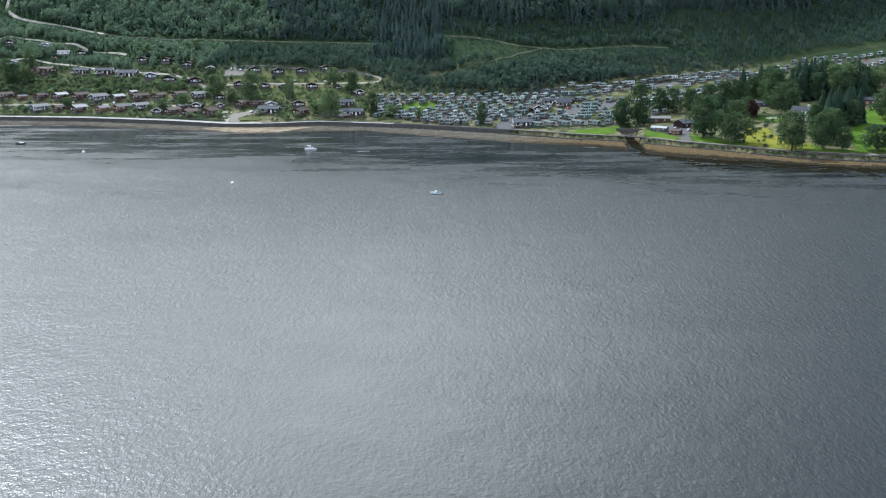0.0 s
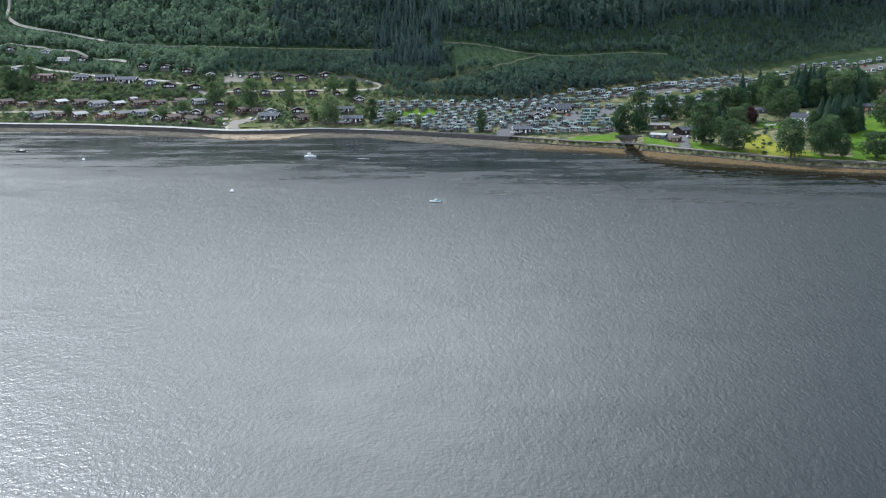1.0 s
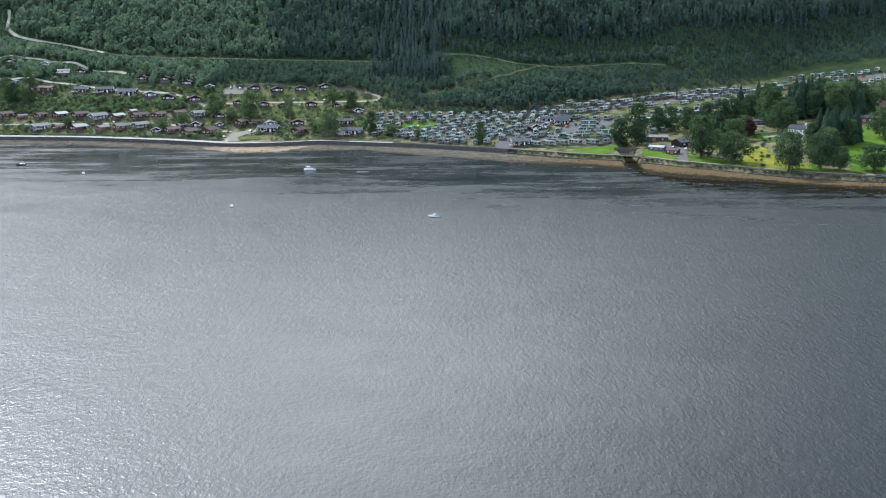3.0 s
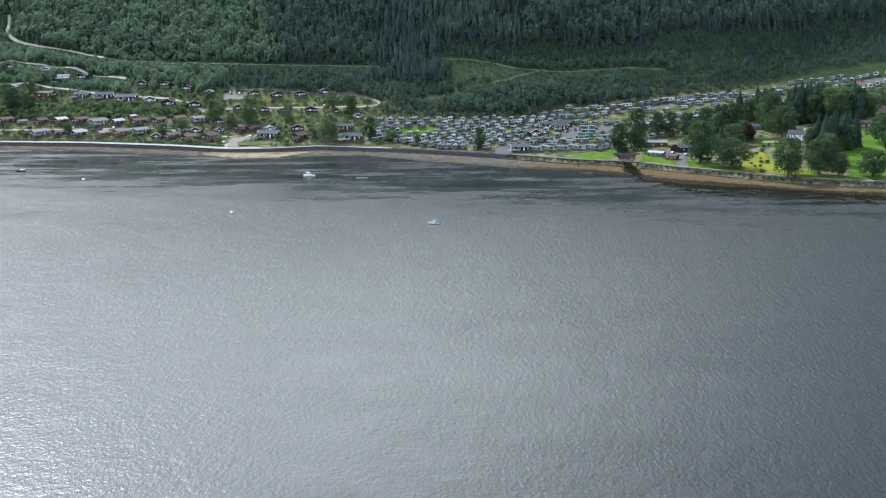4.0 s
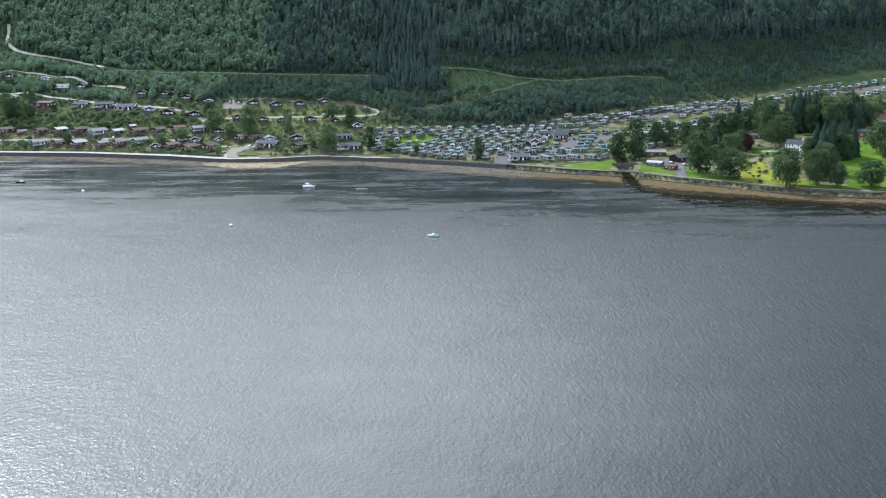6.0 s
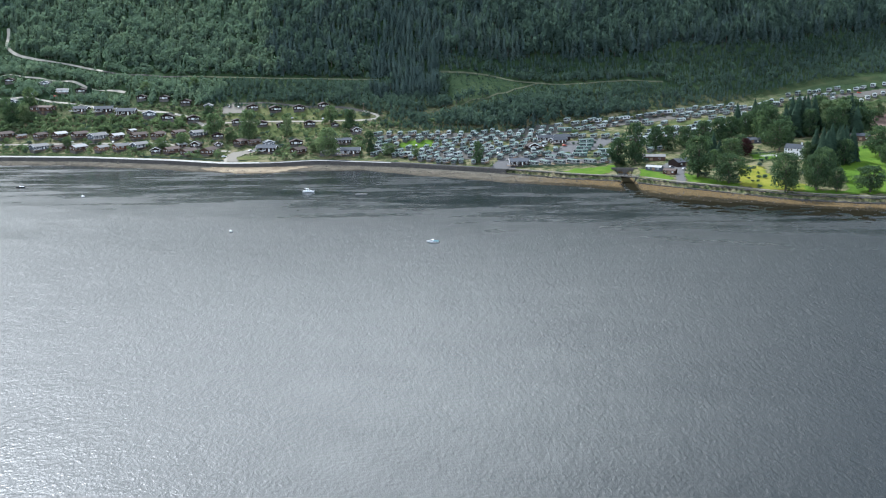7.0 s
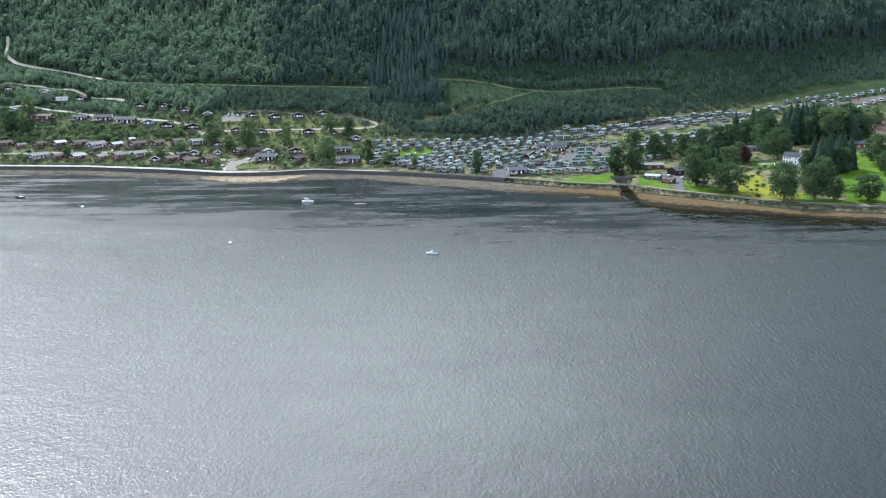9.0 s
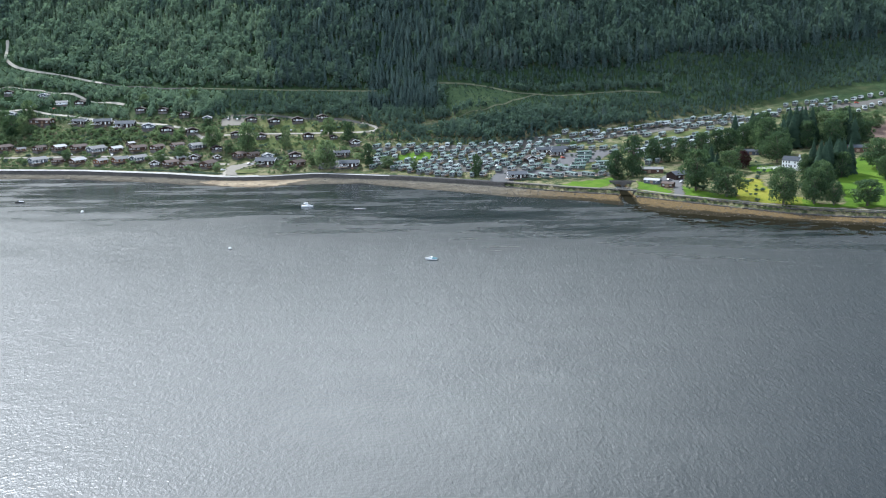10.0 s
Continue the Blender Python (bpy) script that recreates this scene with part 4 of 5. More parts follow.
def shrub(kind_label, mat, leaves=230, tint=.5):
    r = np.random.default_rng(int(rng.integers(1e6)))
    ob = tagged(new("shrub"), kind_label, "shrub")
    lobes = [(r.uniform(-.28, .28), r.uniform(-.28, .28), r.uniform(.25, .62), r.uniform(.2, .32)) for _ in range(7)] + [(0, 0, .3, .36)]
    bm = tube([(0, 0, -.05), (.02, .01, .3)], [.05, .02], 5)
    tube([(0, 0, .05), (.2, .05, .4)], [.03, .01], 5, bm)
    part("stem", bm, BARK, ob)
    crown_object("leaves", leaf_cloud(r, lobes, leaves, .085), mat, ob, tint)
    return ob


def set_down(ob, x, y, height, width, turn=None, sink=0.0):
    """The pose that stands a plant one high on the land."""
    turn = rng.uniform(0, 360) if turn is None else turn
    return pose(x, y, float(land(x, y)) - sink, 0, 0, turn) @ Matrix.Diagonal((width, width, height, 1))


def spread_trees(name, label, spots, protos, mats):
    """Woodland as one mesh: spots of (x, y, height, width, tint), each a turned copy of one of the shapes (leaf quads, stem quads)."""
    spots = np.array(spots, float)
    ground_z = land(spots[:, 0], spots[:, 1])
    pick = rng.integers(0, len(protos), len(spots))
    all_v, all_s, all_t = [], [], []
    for k, (leaves, stems) in enumerate(protos):
        q = np.where(pick == k)[0]
        if not len(q):
            continue
        v = np.concatenate([leaves, stems])
        ang = rng.uniform(0, 2 * math.pi, len(q))
        c, s = np.cos(ang)[:, None], np.sin(ang)[:, None]
        w, h = spots[q, 3][:, None], spots[q, 2][:, None]
        x = (c * v[None, :, 0] - s * v[None, :, 1]) * w + spots[q, 0][:, None]
        y = (s * v[None, :, 0] + c * v[None, :, 1]) * w + spots[q, 1][:, None]
        z = v[None, :, 2] * h + ground_z[q][:, None] - .2
        all_v.append(np.stack([x, y, z], 2).reshape(-1, 3))
        slot = np.concatenate([np.zeros(len(leaves) // 4, int), np.ones(len(stems) // 4, int)])
        all_s.append(np.tile(slot, len(q)))
        all_t.append(np.repeat(spots[q, 4], len(v)))
    v = np.concatenate(all_v)
    me = quads(name, v, np.arange(len(v)).reshape(-1, 4), mats, np.concatenate(all_s), np.concatenate(all_t))
    return tagged(new(name, me), label, "woodland", kind="stuff")


def wood_protos(kind, count=5):
    out = []
    for i in range(count):
        r = np.random.default_rng(100 + i + 31 * len(kind))
        if kind == "fir":
            out.append((fir_cards(r, 10, 6, .06, .5, .5), stem_cards(.016, .5)))
        elif kind == "pole":     # tall, bare below, crown at the top
            lobes = [(r.uniform(-.2, .2), r.uniform(-.2, .2), r.uniform(.55, .9), r.uniform(.16, .26)) for _ in range(7)]
            out.append((leaf_cloud(r, lobes, 72, .11), stem_cards(.02, .75, r.uniform(-.03, .03))))
        elif kind == "bush":
            lobes = [(r.uniform(-.25, .25), r.uniform(-.25, .25), r.uniform(.3, .65), r.uniform(.2, .3)) for _ in range(5)]
            out.append((leaf_cloud(r, lobes, 54, .125), stem_cards(.03, .3)))
        else:
            out.append((leaf_cloud(r, broad_lobes(r, 10, .22, .46), 94, .1), stem_cards(.022, .4, r.uniform(-.04, .04))))
    return out

# ---- lodges, caravans, houses ----
def window(parent, w, h, at, frame_mat, bars=1, t=.16, glass=None):
    """A framed window facing -y of the pose at, with its pane set back."""
    bm = box(-w / 2, w / 2, -.06, .06, -h / 2, -h / 2 + t)
    box(-w / 2, w / 2, -.06, .06, h / 2 - t, h / 2, bm=bm)
    box(-w / 2, -w / 2 + t, -.06, .06, -h / 2 + t, h / 2 - t, bm=bm)
    box(w / 2 - t, w / 2, -.06, .06, -h / 2 + t, h / 2 - t, bm=bm)
    for k in range(bars):
        x = -w / 2 + w * (k + 1) / (bars + 1)
        box(x - .04, x + .04, -.05, .05, -h / 2 + t, h / 2 - t, bm=bm)
    ob = part("window", bm, frame_mat, parent, at=at)
    part("pane", box(-w / 2 + t, w / 2 - t, -.02, .02, -h / 2 + t, h / 2 - t), glass or GLASS, ob)
    return ob


def van_window(parent, w, h, at):
    """A rounded caravan window: pale surround and dark pane, proud of the shell."""
    bm = box(-w / 2, w / 2, -.03, .05, -h / 2, h / 2)
    n = len(bm.faces)
    box(-w / 2 + .07, w / 2 - .07, -.05, 0, -h / 2 + .07, h / 2 - .07, bm=bm)
    bm.faces.ensure_lookup_table()
    for f in bm.faces[n:]:
        f.material_index = 1
    return part("window", bm, [VAN_TRIM, GLASS], parent, at=at)


def railing(parent, x0, x1, y, z, mat):
    bm = box(x0, x1, y - .05, y + .05, z + .95, z + 1.05)
    n = max(2, int((x1 - x0) / 1.2))
    for k in range(n + 1):
        x = x0 + (x1 - x0) * k / n
        box(x - .05, x + .05, y - .05, y + .05, z, z + .95, bm=bm)
    box(x0, x1, y - .03, y + .03, z + .4, z + .5, bm=bm)
    return part("railing", bm, mat, parent)


def lodge_front(name, label, wall, roof, trim, wide=11.0, deep=7.5, eaves=2.7, rise=1.9, floor=1.1, storeys=1, under=None):
    """A lodge whose gable looks down to the loch, on a raised base, with a deck and glazed front."""
    ob = tagged(new(name), label, "lodge")
    w, d, e = wide / 2, deep / 2, floor + eaves * storeys
    part("base", box(-w + .3, w - .3, -d + .3, d - .3, -2.6, floor), under or SKIRT, ob)
    part("wall", prism([(-w, floor), (w, floor), (w, e), (0, e + rise), (-w, e)], "y", -d, d), wall, ob)
    over = .7
    slope = rise / w
    for s in (-1, 1):
        q = [(0, e + rise + .08), (s * (w + over), e - over * slope + .08), (s * (w + over), e - over * slope + .3), (0, e + rise + .34)]
        part("roof_slope", prism(q, "y", -d - 1.2, d + .5), roof, ob)
        b = [(0, e + rise - .12), (s * (w + over), e - over * slope - .12), (s * (w + over), e - over * slope + .3), (0, e + rise + .34)]
        part("bargeboard", prism(b, "y", -d - 1.3, -d - 1.2), trim, ob)
    for st in range(storeys):
        for x, w, h, pane in ((-.34, .13, 1.2, GLASS), (-.06, .22, 1.7, CURTAIN), (.17, .14, 1.7, GLASS), (.37, .12, 1.2, CURTAIN)):
            window(ob, wide * w, h, pose(x * wide, -d - .05, floor + 1.5 + st * eaves), TRIM_WHITE, 1, .2, pane)
    for s in (-1, 1):
        for k in range(2):
            window(ob, 1.4, 1.1, pose(s * (w + .05), (k - .5) * deep * .45, floor + 1.6, 0, 0, 90 * s), TRIM_WHITE, 0)
    part("deck", box(-w, w, -d - 2.6, -d, floor - .25, floor), DECKING, ob)
    railing(ob, -w, w, -d - 2.5, floor, trim)
    for s in (-1, 0, 1):
        part("post", box(s * (w - .2) - .1, s * (w - .2) + .1, -d - 2.55, -d - 2.35, -3.2, floor - .25), DECKING, ob)
    return ob


def lodge_long(name, label, wall, roof, trim, length=13.0, deep=7.4, eaves=2.6, rise=1.6, floor=.8, flat=False):
    """A long low lodge with its ridge along it, windows down the front and a deck."""
    ob = tagged(new(name), label, "lodge")
    l, d, e = length / 2, deep / 2, floor + eaves
    part("base", box(-l + .3, l - .3, -d + .3, d - .3, -2.4, floor), SKIRT, ob)
    part("wall", prism([(-d, floor), (d, floor), (d, e), (0, e + rise), (-d, e)], "x", -l, l), wall, ob)
    slope, over = rise / d, .6
    for s in (-1, 1):
        q = [(0, e + rise + .06), (s * (d + over), e - over * slope + .06), (s * (d + over), e - over * slope + .26), (0, e + rise + .3)]
        part("roof_slope", prism(q, "x", -l - .6, l + .6), roof, ob)
    for s in (-1, 1):
        b = [(-d - over, e - over * slope - .15), (0, e + rise - .12), (d + over, e - over * slope - .15), (d + over, e - over * slope + .2), (0, e + rise + .26), (-d - over, e - over * slope + .2)]
        part("bargeboard", prism(b, "x", s * (l + .6), s * (l + .7)), trim, ob)
    for k, w in ((-1.4, 1.5), (-.35, 2.2), (1.35, 1.3)):
        window(ob, w, 1.3, pose(k * length * .29, -d - .05, floor + 1.45), TRIM_WHITE, 1)
    part("door", box(length * .13, length * .13 + .95, -d - .06, -d + .02, floor, floor + 2.05, .02), trim, ob)
    for k in (-1, 1):
        window(ob, 1.5, 1.2, pose(-l - .05, k * deep * .23, floor + 1.5, 0, 0, -90), TRIM_WHITE, 0)
        window(ob, 1.2, 1.1, pose(l + .05, k * deep * .23, floor + 1.5, 0, 0, 90), TRIM_WHITE, 0)
    part("deck", box(-l - 2.4, -l * .2, -d - 1.9, -d, floor - .2, floor), DECKING, ob)
    railing(ob, -l - 2.4, -l * .2, -d - 1.85, floor, trim)
    part("step", box(length * .12, length * .2 + .4, -d - 1.1, -d, -1.0, floor - .3), DECKING, ob)
    return ob


def static_van(name, label, body, roof, length=10.4, wide=3.7, deck=False):
    """A static caravan: rounded shell on a skirt, shallow roof, bay window at one end."""
    ob = tagged(new(name), label, "caravan", group="static caravans in the park")
    l, d = length / 2, wide / 2
    part("skirt", box(-l + .15, l - .15, -d + .12, d - .12, -1.6, .55), SKIRT, ob)
    part("body", box(-l, l, -d, d, .5, 2.85, .08), body, ob)
    prof = [(-d - .12, 2.76), (d + .12, 2.76), (d + .12, 2.88), (0, 3.45), (-d - .12, 2.88)]
    part("roof", prism(prof, "x", -l - .12, l + .12), roof, ob)
    for k in (-1, 0, 1):
        van_window(ob, 1.12, 1.6, pose(-l - .04, k * 1.08, 1.85, 0, 0, -90))
    van_window(ob, 1.6, 1.0, pose(l + .04, 0, 1.95, 0, 0, 90))
    for x, w in ((-3.7, 1.5), (-1.6, 1.1), (2.6, 1.2)):
        van_window(ob, w + .6, 1.3, pose(x, -d - .04, 1.9))
        van_window(ob, w + .6, 1.3, pose(-x, d + .04, 1.9, 0, 0, 180))
    part("door", box(-.55, .25, -d - .05, -d + .03, .55, 2.5, .02), VAN_TRIM, ob)
    for s in (-1, 1):
        edge = [(-d - .12, 2.7), (0, 3.28), (d + .12, 2.7), (d + .12, 2.88), (0, 3.46), (-d - .12, 2.88)]
        part("end_trim", prism(edge, "x", s * (l + .12), s * (l + .18)), VAN_TRIM, ob)
    if deck:
        part("deck", box(-l - 2.2, -l + 3.5, -d - 2.3, -d - .05, .2, .45), DECKING, ob)
        railing(ob, -l - 2.2, -l + 3.5, -d - 2.25, .45, DECKING)
    return ob


LODGE_KINDS = {
    "brown_long": lambda: lodge_long("lodge", "brown timber lodge with a weathered tiled roof", BROWN_BOARD, ROOF_BROWN, BROWN_BOARD),
    "brown_pale": lambda: lodge_long("lodge", "red-brown timber lodge with a pale weathered roof", BROWN_BOARD, ROOF_PALE, BROWN_BOARD, length=12.2),
    "orange_long": lambda: lodge_long("lodge", "orange-stained timber lodge with a grey felt roof", ORANGE_BOARD, ROOF_GREY, DECKING),
    "grey_long": lambda: lodge_long("lodge", "blue-grey boarded lodge with a grey felt roof", GREY_BOARD, ROOF_GREY, TRIM_WHITE),
    "slate_long": lambda: lodge_long("lodge", "dark blue-grey lodge with pale windows and slate roof", DARK_BOARD, ROOF_SLATE, TRIM_WHITE, length=13, deep=7, rise=1.6),
    "brown_flat": lambda: lodge_long("lodge", "long brown lodge with a shallow brown roof", BROWN_BOARD, ROOF_BROWN, DECKING, length=16, rise=.9),
    "pale_long": lambda: lodge_long("lodge", "white cottage with a grey felt roof", RENDER_WHITE, ROOF_GREY, TRIM_WHITE, length=13, rise=1.7),
    "dark_front": lambda: lodge_front("chalet", "dark timber chalet with white-framed windows on a slope", DARK_BOARD, ROOF_DARK, DARK_BOARD),
    "grey_front": lambda: lodge_front("chalet", "grey boarded chalet with a grey felt roof", GREY_BOARD, ROOF_GREY, TRIM_WHITE),
    "white_front": lambda: lodge_front("chalet", "dark chalet with white gable boards and white railing", DARK_BOARD, ROOF_DARK, TRIM_WHITE, wide=10, rise=2.4),
}
VAN_KINDS = {
    "sage_front": lambda: static_van("static_caravan", "sage-green static caravan with a dull roof", VAN_GREEN, VAN_ROOF, 9.8),
    "cream_front": lambda: static_van("static_caravan", "cream static caravan with a grey-green roof", VAN_CREAM, VAN_ROOF, 9.8, deck=True),
    "white_front": lambda: static_van("static_caravan", "white static caravan with a pale roof", VAN_WHITE, VAN_ROOF_PALE, 9.2),
    "sage_side": lambda: static_van("static_caravan", "sage-green static caravan beside the park lane", VAN_GREEN, VAN_ROOF_PALE, 10.8, deck=True),
    "cream_side": lambda: static_van("static_caravan", "cream static caravan beside the park lane", VAN_CREAM, VAN_ROOF, 10.8),
    "white_side": lambda: static_van("static_caravan", "white static caravan with a bright roof", VAN_WHITE, VAN_ROOF_PALE, 10.8),
    "green_stack": lambda: static_van("static_caravan", "green static caravan with a dull green roof", VAN_GREEN, VAN_ROOF, 12.2, 4.2),
}
TREE_KINDS = {
    "dark": [lambda: broad_tree("dark green broadleaf tree with a dense crown", LEAF_PARK, 30, .06, 3000, .03, .3)] * 2,
    "oak": [lambda: broad_tree("spreading parkland oak with a bare trunk", LEAF_PARK, 34, .15, 3400, .027, .5)] * 3,
    "light": [lambda: broad_tree("light green broadleaf tree among the lodges", LEAF_GARDEN, 24, .08, 2200, .034, .35)] * 3,
    "copper": [lambda: broad_tree("copper-leaved tree beside the white house", LEAF_PURPLE, 24, .1, 2000, .034, .5)],
    "fir": [lambda: fir_tree("tall dark conifer with drooping branches", DARK_NEEDLE, 30, 15, .5, .45)] * 2,
}


def stand(kinds, key, m):
    """The first of a kind is built at its place, the others are copies of it."""
    made = BUILT.setdefault(id(kinds), {})
    if key not in made:
        made[key] = kinds[key]()
        made[key].matrix_basis = m
        return made[key]
    return clone(made[key], m)


BUILT = {}
for key, spots in LODGES.items():
    for x, y, turn, size in spots:
        z = float(land(x, y)) + .3
        stand(LODGE_KINDS, key, pose(x, y, z, 0, 0, turn + rng.uniform(-14, 14)) @ Matrix.Scale(size * rng.uniform(.92, 1.12), 4))
for key, spots in VANS:
    for x, y, turn in spots:
        z = float(land(x, y)) + .5
        stand(VAN_KINDS, key, pose(x, y, z, 0, 0, turn + rng.uniform(-14, 14)) @ Matrix.Scale(rng.uniform(.94, 1.1), 4))
# more caravans fill the pitches left between them
PITCHES = [(-58, 915), (95, 928), (104, 905), (82, 848), (48, 838), (30, 818), (-12, 828), (-50, 862)]
PITCHES_EAST = [(157, 906), (200, 953), (262, 1009), (310, 1004), (274, 933), (216, 877), (182, 833), (165, 850)]
spare = np.random.default_rng(21)
for region, greens, kinds, count, turn in (
        (PITCHES, [(-37, 876), (-37, 903), (-3, 903), (-3, 874)], ("sage_front", "cream_front", "cream_front", "white_front"), 46, 74),
        (PITCHES_EAST, [(112, 890), (144, 900), (155, 893), (137, 857), (106, 837), (95, 840)], ("sage_side", "cream_side", "sage_side", "white_side"), 26, 58)):
    taken = [(x, y) for _, spots in VANS for x, y, _ in spots] + [(x, y) for spots in LODGES.values() for x, y, _, _ in spots]
    corners = np.array(region)
    tries = 0
    while count and tries < 6000:
        tries += 1
        x, y = (float(v) for v in spare.uniform(corners.min(0), corners.max(0)))
        gap = 8.6 if tries < 3000 else 7.4
        if not inside(x, y, region) or inside(x, y, greens) or min(math.hypot(x - u, (y - v) * .8) for u, v in taken) < gap:
            continue
        taken.append((x, y))
        count -= 1
        stand(VAN_KINDS, kinds[int(spare.integers(4))], pose(x, y, float(land(x, y)) + .5, 0, 0, turn + float(spare.uniform(-16, 16))) @ Matrix.Scale(float(spare.uniform(.9, 1.05)), 4))
TREE_MODELS = {}
for key, spots in TREES:
    for x, y, height, width in spots:
        models = TREE_MODELS.setdefault(key, [])
        m = set_down(None, x, y, min(height, 33), min(width * (1.7 if key == 'fir' else 1.15), 26))
        if len(models) < len(TREE_KINDS[key]):
            models.append(TREE_KINDS[key][len(models)]())
            models[-1].matrix_basis = m
        else:
            clone(models[int(rng.integers(len(models)))], m)

# ---- woodland on the hill: one mesh a kind ----
def near_line(x, y, points):
    """Distance to a line, and whether the point lies on its uphill side."""
    p = resample(points, 8)
    dist = np.full(len(x), 1e9)
    above = np.zeros(len(x), bool)
    for i in range(0, len(x), 4000):
        d = np.hypot(x[i:i + 4000, None] - p[None, :, 0], y[i:i + 4000, None] - p[None, :, 1])
        k = d.argmin(1)
        dist[i:i + 4000] = d[np.arange(len(k)), k]
        above[i:i + 4000] = y[i:i + 4000] > p[k, 1]
    return dist, above


def waves(x, y, s, k):
    return np.sin(x / s + k) * np.cos(y / s * 1.3 + 2 * k) * .5 + .5 * np.sin((x + y) / s * 1.7 + 3 * k) * np.sin((x - y) / s * .9 + k)


step = 4.3
gx, gy = np.meshgrid(np.arange(-600, 600, step), np.arange(915, 1330, step))
wx = gx.ravel() + rng.uniform(-2, 2, gx.size)
wy = gy.ravel() + rng.uniform(-2, 2, gx.size)
ok = np.abs(wx) < wy * .45 + 20
wx, wy = wx[ok], wy[ok]
foot = np.interp(wx, KNOT_X, FOOT_Y)
track = np.interp(wx, KNOT_X, TRACK_Y)
ok = (wy > foot + np.where((wx > -70) & (wx < 230), -10, 6)) & ((wy < track + 150) | (rng.uniform(size=len(wx)) < .2))
dist, low_side = np.full(len(wx), 1e9), np.zeros(len(wx), bool)
for line in (HILL_TRACK_WEST, HILL_TRACK_EAST, HILL_TRACK_LOW, UPPER_ROAD, MIDDLE_ROAD, TOP_LANE, LOW_LANE):
    d, above = near_line(wx, wy, line)
    ok &= d > 4.0
    closer = d < dist
    dist = np.where(closer, d, dist)
    low_side = np.where(closer, ~above, low_side)
ok &= ~(inside(wx, wy, BANK) | inside(wx, wy, CLEARING)) | (rng.uniform(size=len(wx)) < np.where(inside(wx, wy, CLEARING), .75, .6))
for spots in LODGES.values():
    for x, y, _, _ in spots:
        ok &= ~((np.abs(wx - x) < 9) & (wy < y + 7) & (wy > y - 16))
for _, spots in VANS:
    for x, y, _ in spots:
        ok &= ~((np.abs(wx - x) < 8) & (wy < y + 7) & (wy > y - 22))
wx, wy, foot, track, dist, low_side = (v[ok] for v in (wx, wy, foot, track, dist, low_side))
up = wy - track
n1, n2 = waves(wx, wy, 34, 1.0), waves(wx, wy, 13, 2.2)
chance = rng.uniform(size=len(wx))
# share of firs and tree heights, zone by zone
edge = 38 * n1 + 22 * n2 + rng.normal(0, 9, len(wx))
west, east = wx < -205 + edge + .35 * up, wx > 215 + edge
fir_share = np.where(up > 0, .62, .12) + .18 * n1
fir_share = np.where(west & (up > 0) & (up < 75), .3 + .3 * n1, fir_share)
fir_share = np.where((wx < -478 + .4 * edge) & (up > -10), .6, fir_share)
fir_share = np.where((wx > -68) & (wx < 2) & (wy > 1008), .97, fir_share)
fir_share = np.where((wx > 60) & (up > 35), .3 + .3 * n1, fir_share)
fir_share = np.where(east & (up < 25), .55 + .3 * n1, fir_share)
tall = np.where(up > 0, 15 + 4 * n1 + 2 * n2, 7.5 + 1.8 * n1)
tall = np.where((wx >= 0) & (up < 0) & (wy < 995), 11 + 2 * n2, tall)
tall = np.where((wx >= 0) & (up > 0) & (up < 28), 6.5 + 2 * n2, tall)
tall = np.where(east & (up < 30), 6 + 1.5 * n2, tall)
tall = np.where((up > 30) & (wx > 20), 19 + 4 * n2, tall)
tall = np.where(west & (up > 0), 12 + 3 * n2, tall)
tall = np.where((wx > -68) & (wx < 2) & (wy > 1008) & (up < 20), 15, tall)
# scrub stays low right below a track
tall = np.where(low_side & (dist < 22), np.minimum(tall, 1.5 + .28 * dist), tall)
open_ground = inside(wx, wy, CLEARING)
bank_ground = inside(wx, wy, BANK)
tall = np.where(open_ground | bank_ground, rng.uniform(.7, 2.4, len(wx)), tall)
tall = np.where(wy < foot + 6, np.minimum(tall, 5), tall)
tall *= rng.uniform(.72, 1.22, len(wx))
is_fir = (chance < fir_share) & ~open_ground & ~bank_ground
thin = rng.uniform(size=len(wx))
is_pole = ~is_fir & (up > 25) & (wx > -215) & (thin < .35)
tone = np.clip(.42 + .2 * n1 + .12 * n2 + rng.normal(0, .16, len(wx)), 0, 1)
# the sunlit west slope: its light comes from the paler leaf material
sunlit_zone = west & (up < 130 + edge)
keep = thin > np.where(sunlit_zone & ~is_fir, .42, np.where(tall > 13, .34, .14))
TALLY = (
    ("fir_wood", "dense dark conifer wood on the steep hillside", is_fir & ~sunlit_zone, "fir", .5, NEEDLE_HAZED),
    ("young_fir_wood", "young conifers on the west slope, toned lighter for sunlight", is_fir & sunlit_zone, "fir", .46, LEAF_SUNLIT),
    ("birch_wood", "light green broadleaf scrub and young birches, toned paler for sunlight", ~is_fir & sunlit_zone, "broad", 1.05, LEAF_SUNLIT),
    ("mixed_wood", "mid-green broadleaf wood on the lower hillside", ~is_fir & ~is_pole & ~sunlit_zone, "broad", .8, LEAF_HAZED),
    ("tall_wood", "tall pale-stemmed trees with high crowns", is_pole & ~sunlit_zone, "pole", .55, LEAF_HAZED),
)
for name, label, mask, kind, ratio, mat in TALLY:
    q = np.where(mask & keep)[0]
    width = np.clip(tall[q] * ratio * rng.uniform(.8, 1.25, len(q)), 2.2, 11)
    spread_trees(name, label, np.stack([wx[q], wy[q], tall[q], width, tone[q]], 1), wood_protos(kind), [mat, BARK])

# ---- shrubs among the lodges and caravans ----
SHRUBS = [shrub("rounded green garden shrub", LEAF_GARDEN, 230, .45), shrub("dark green bush among the lodges", LEAF_HAZED, 230, .35), shrub("mid-green rounded bush beside the lodges", LEAF_HAZED, 230, .6)]
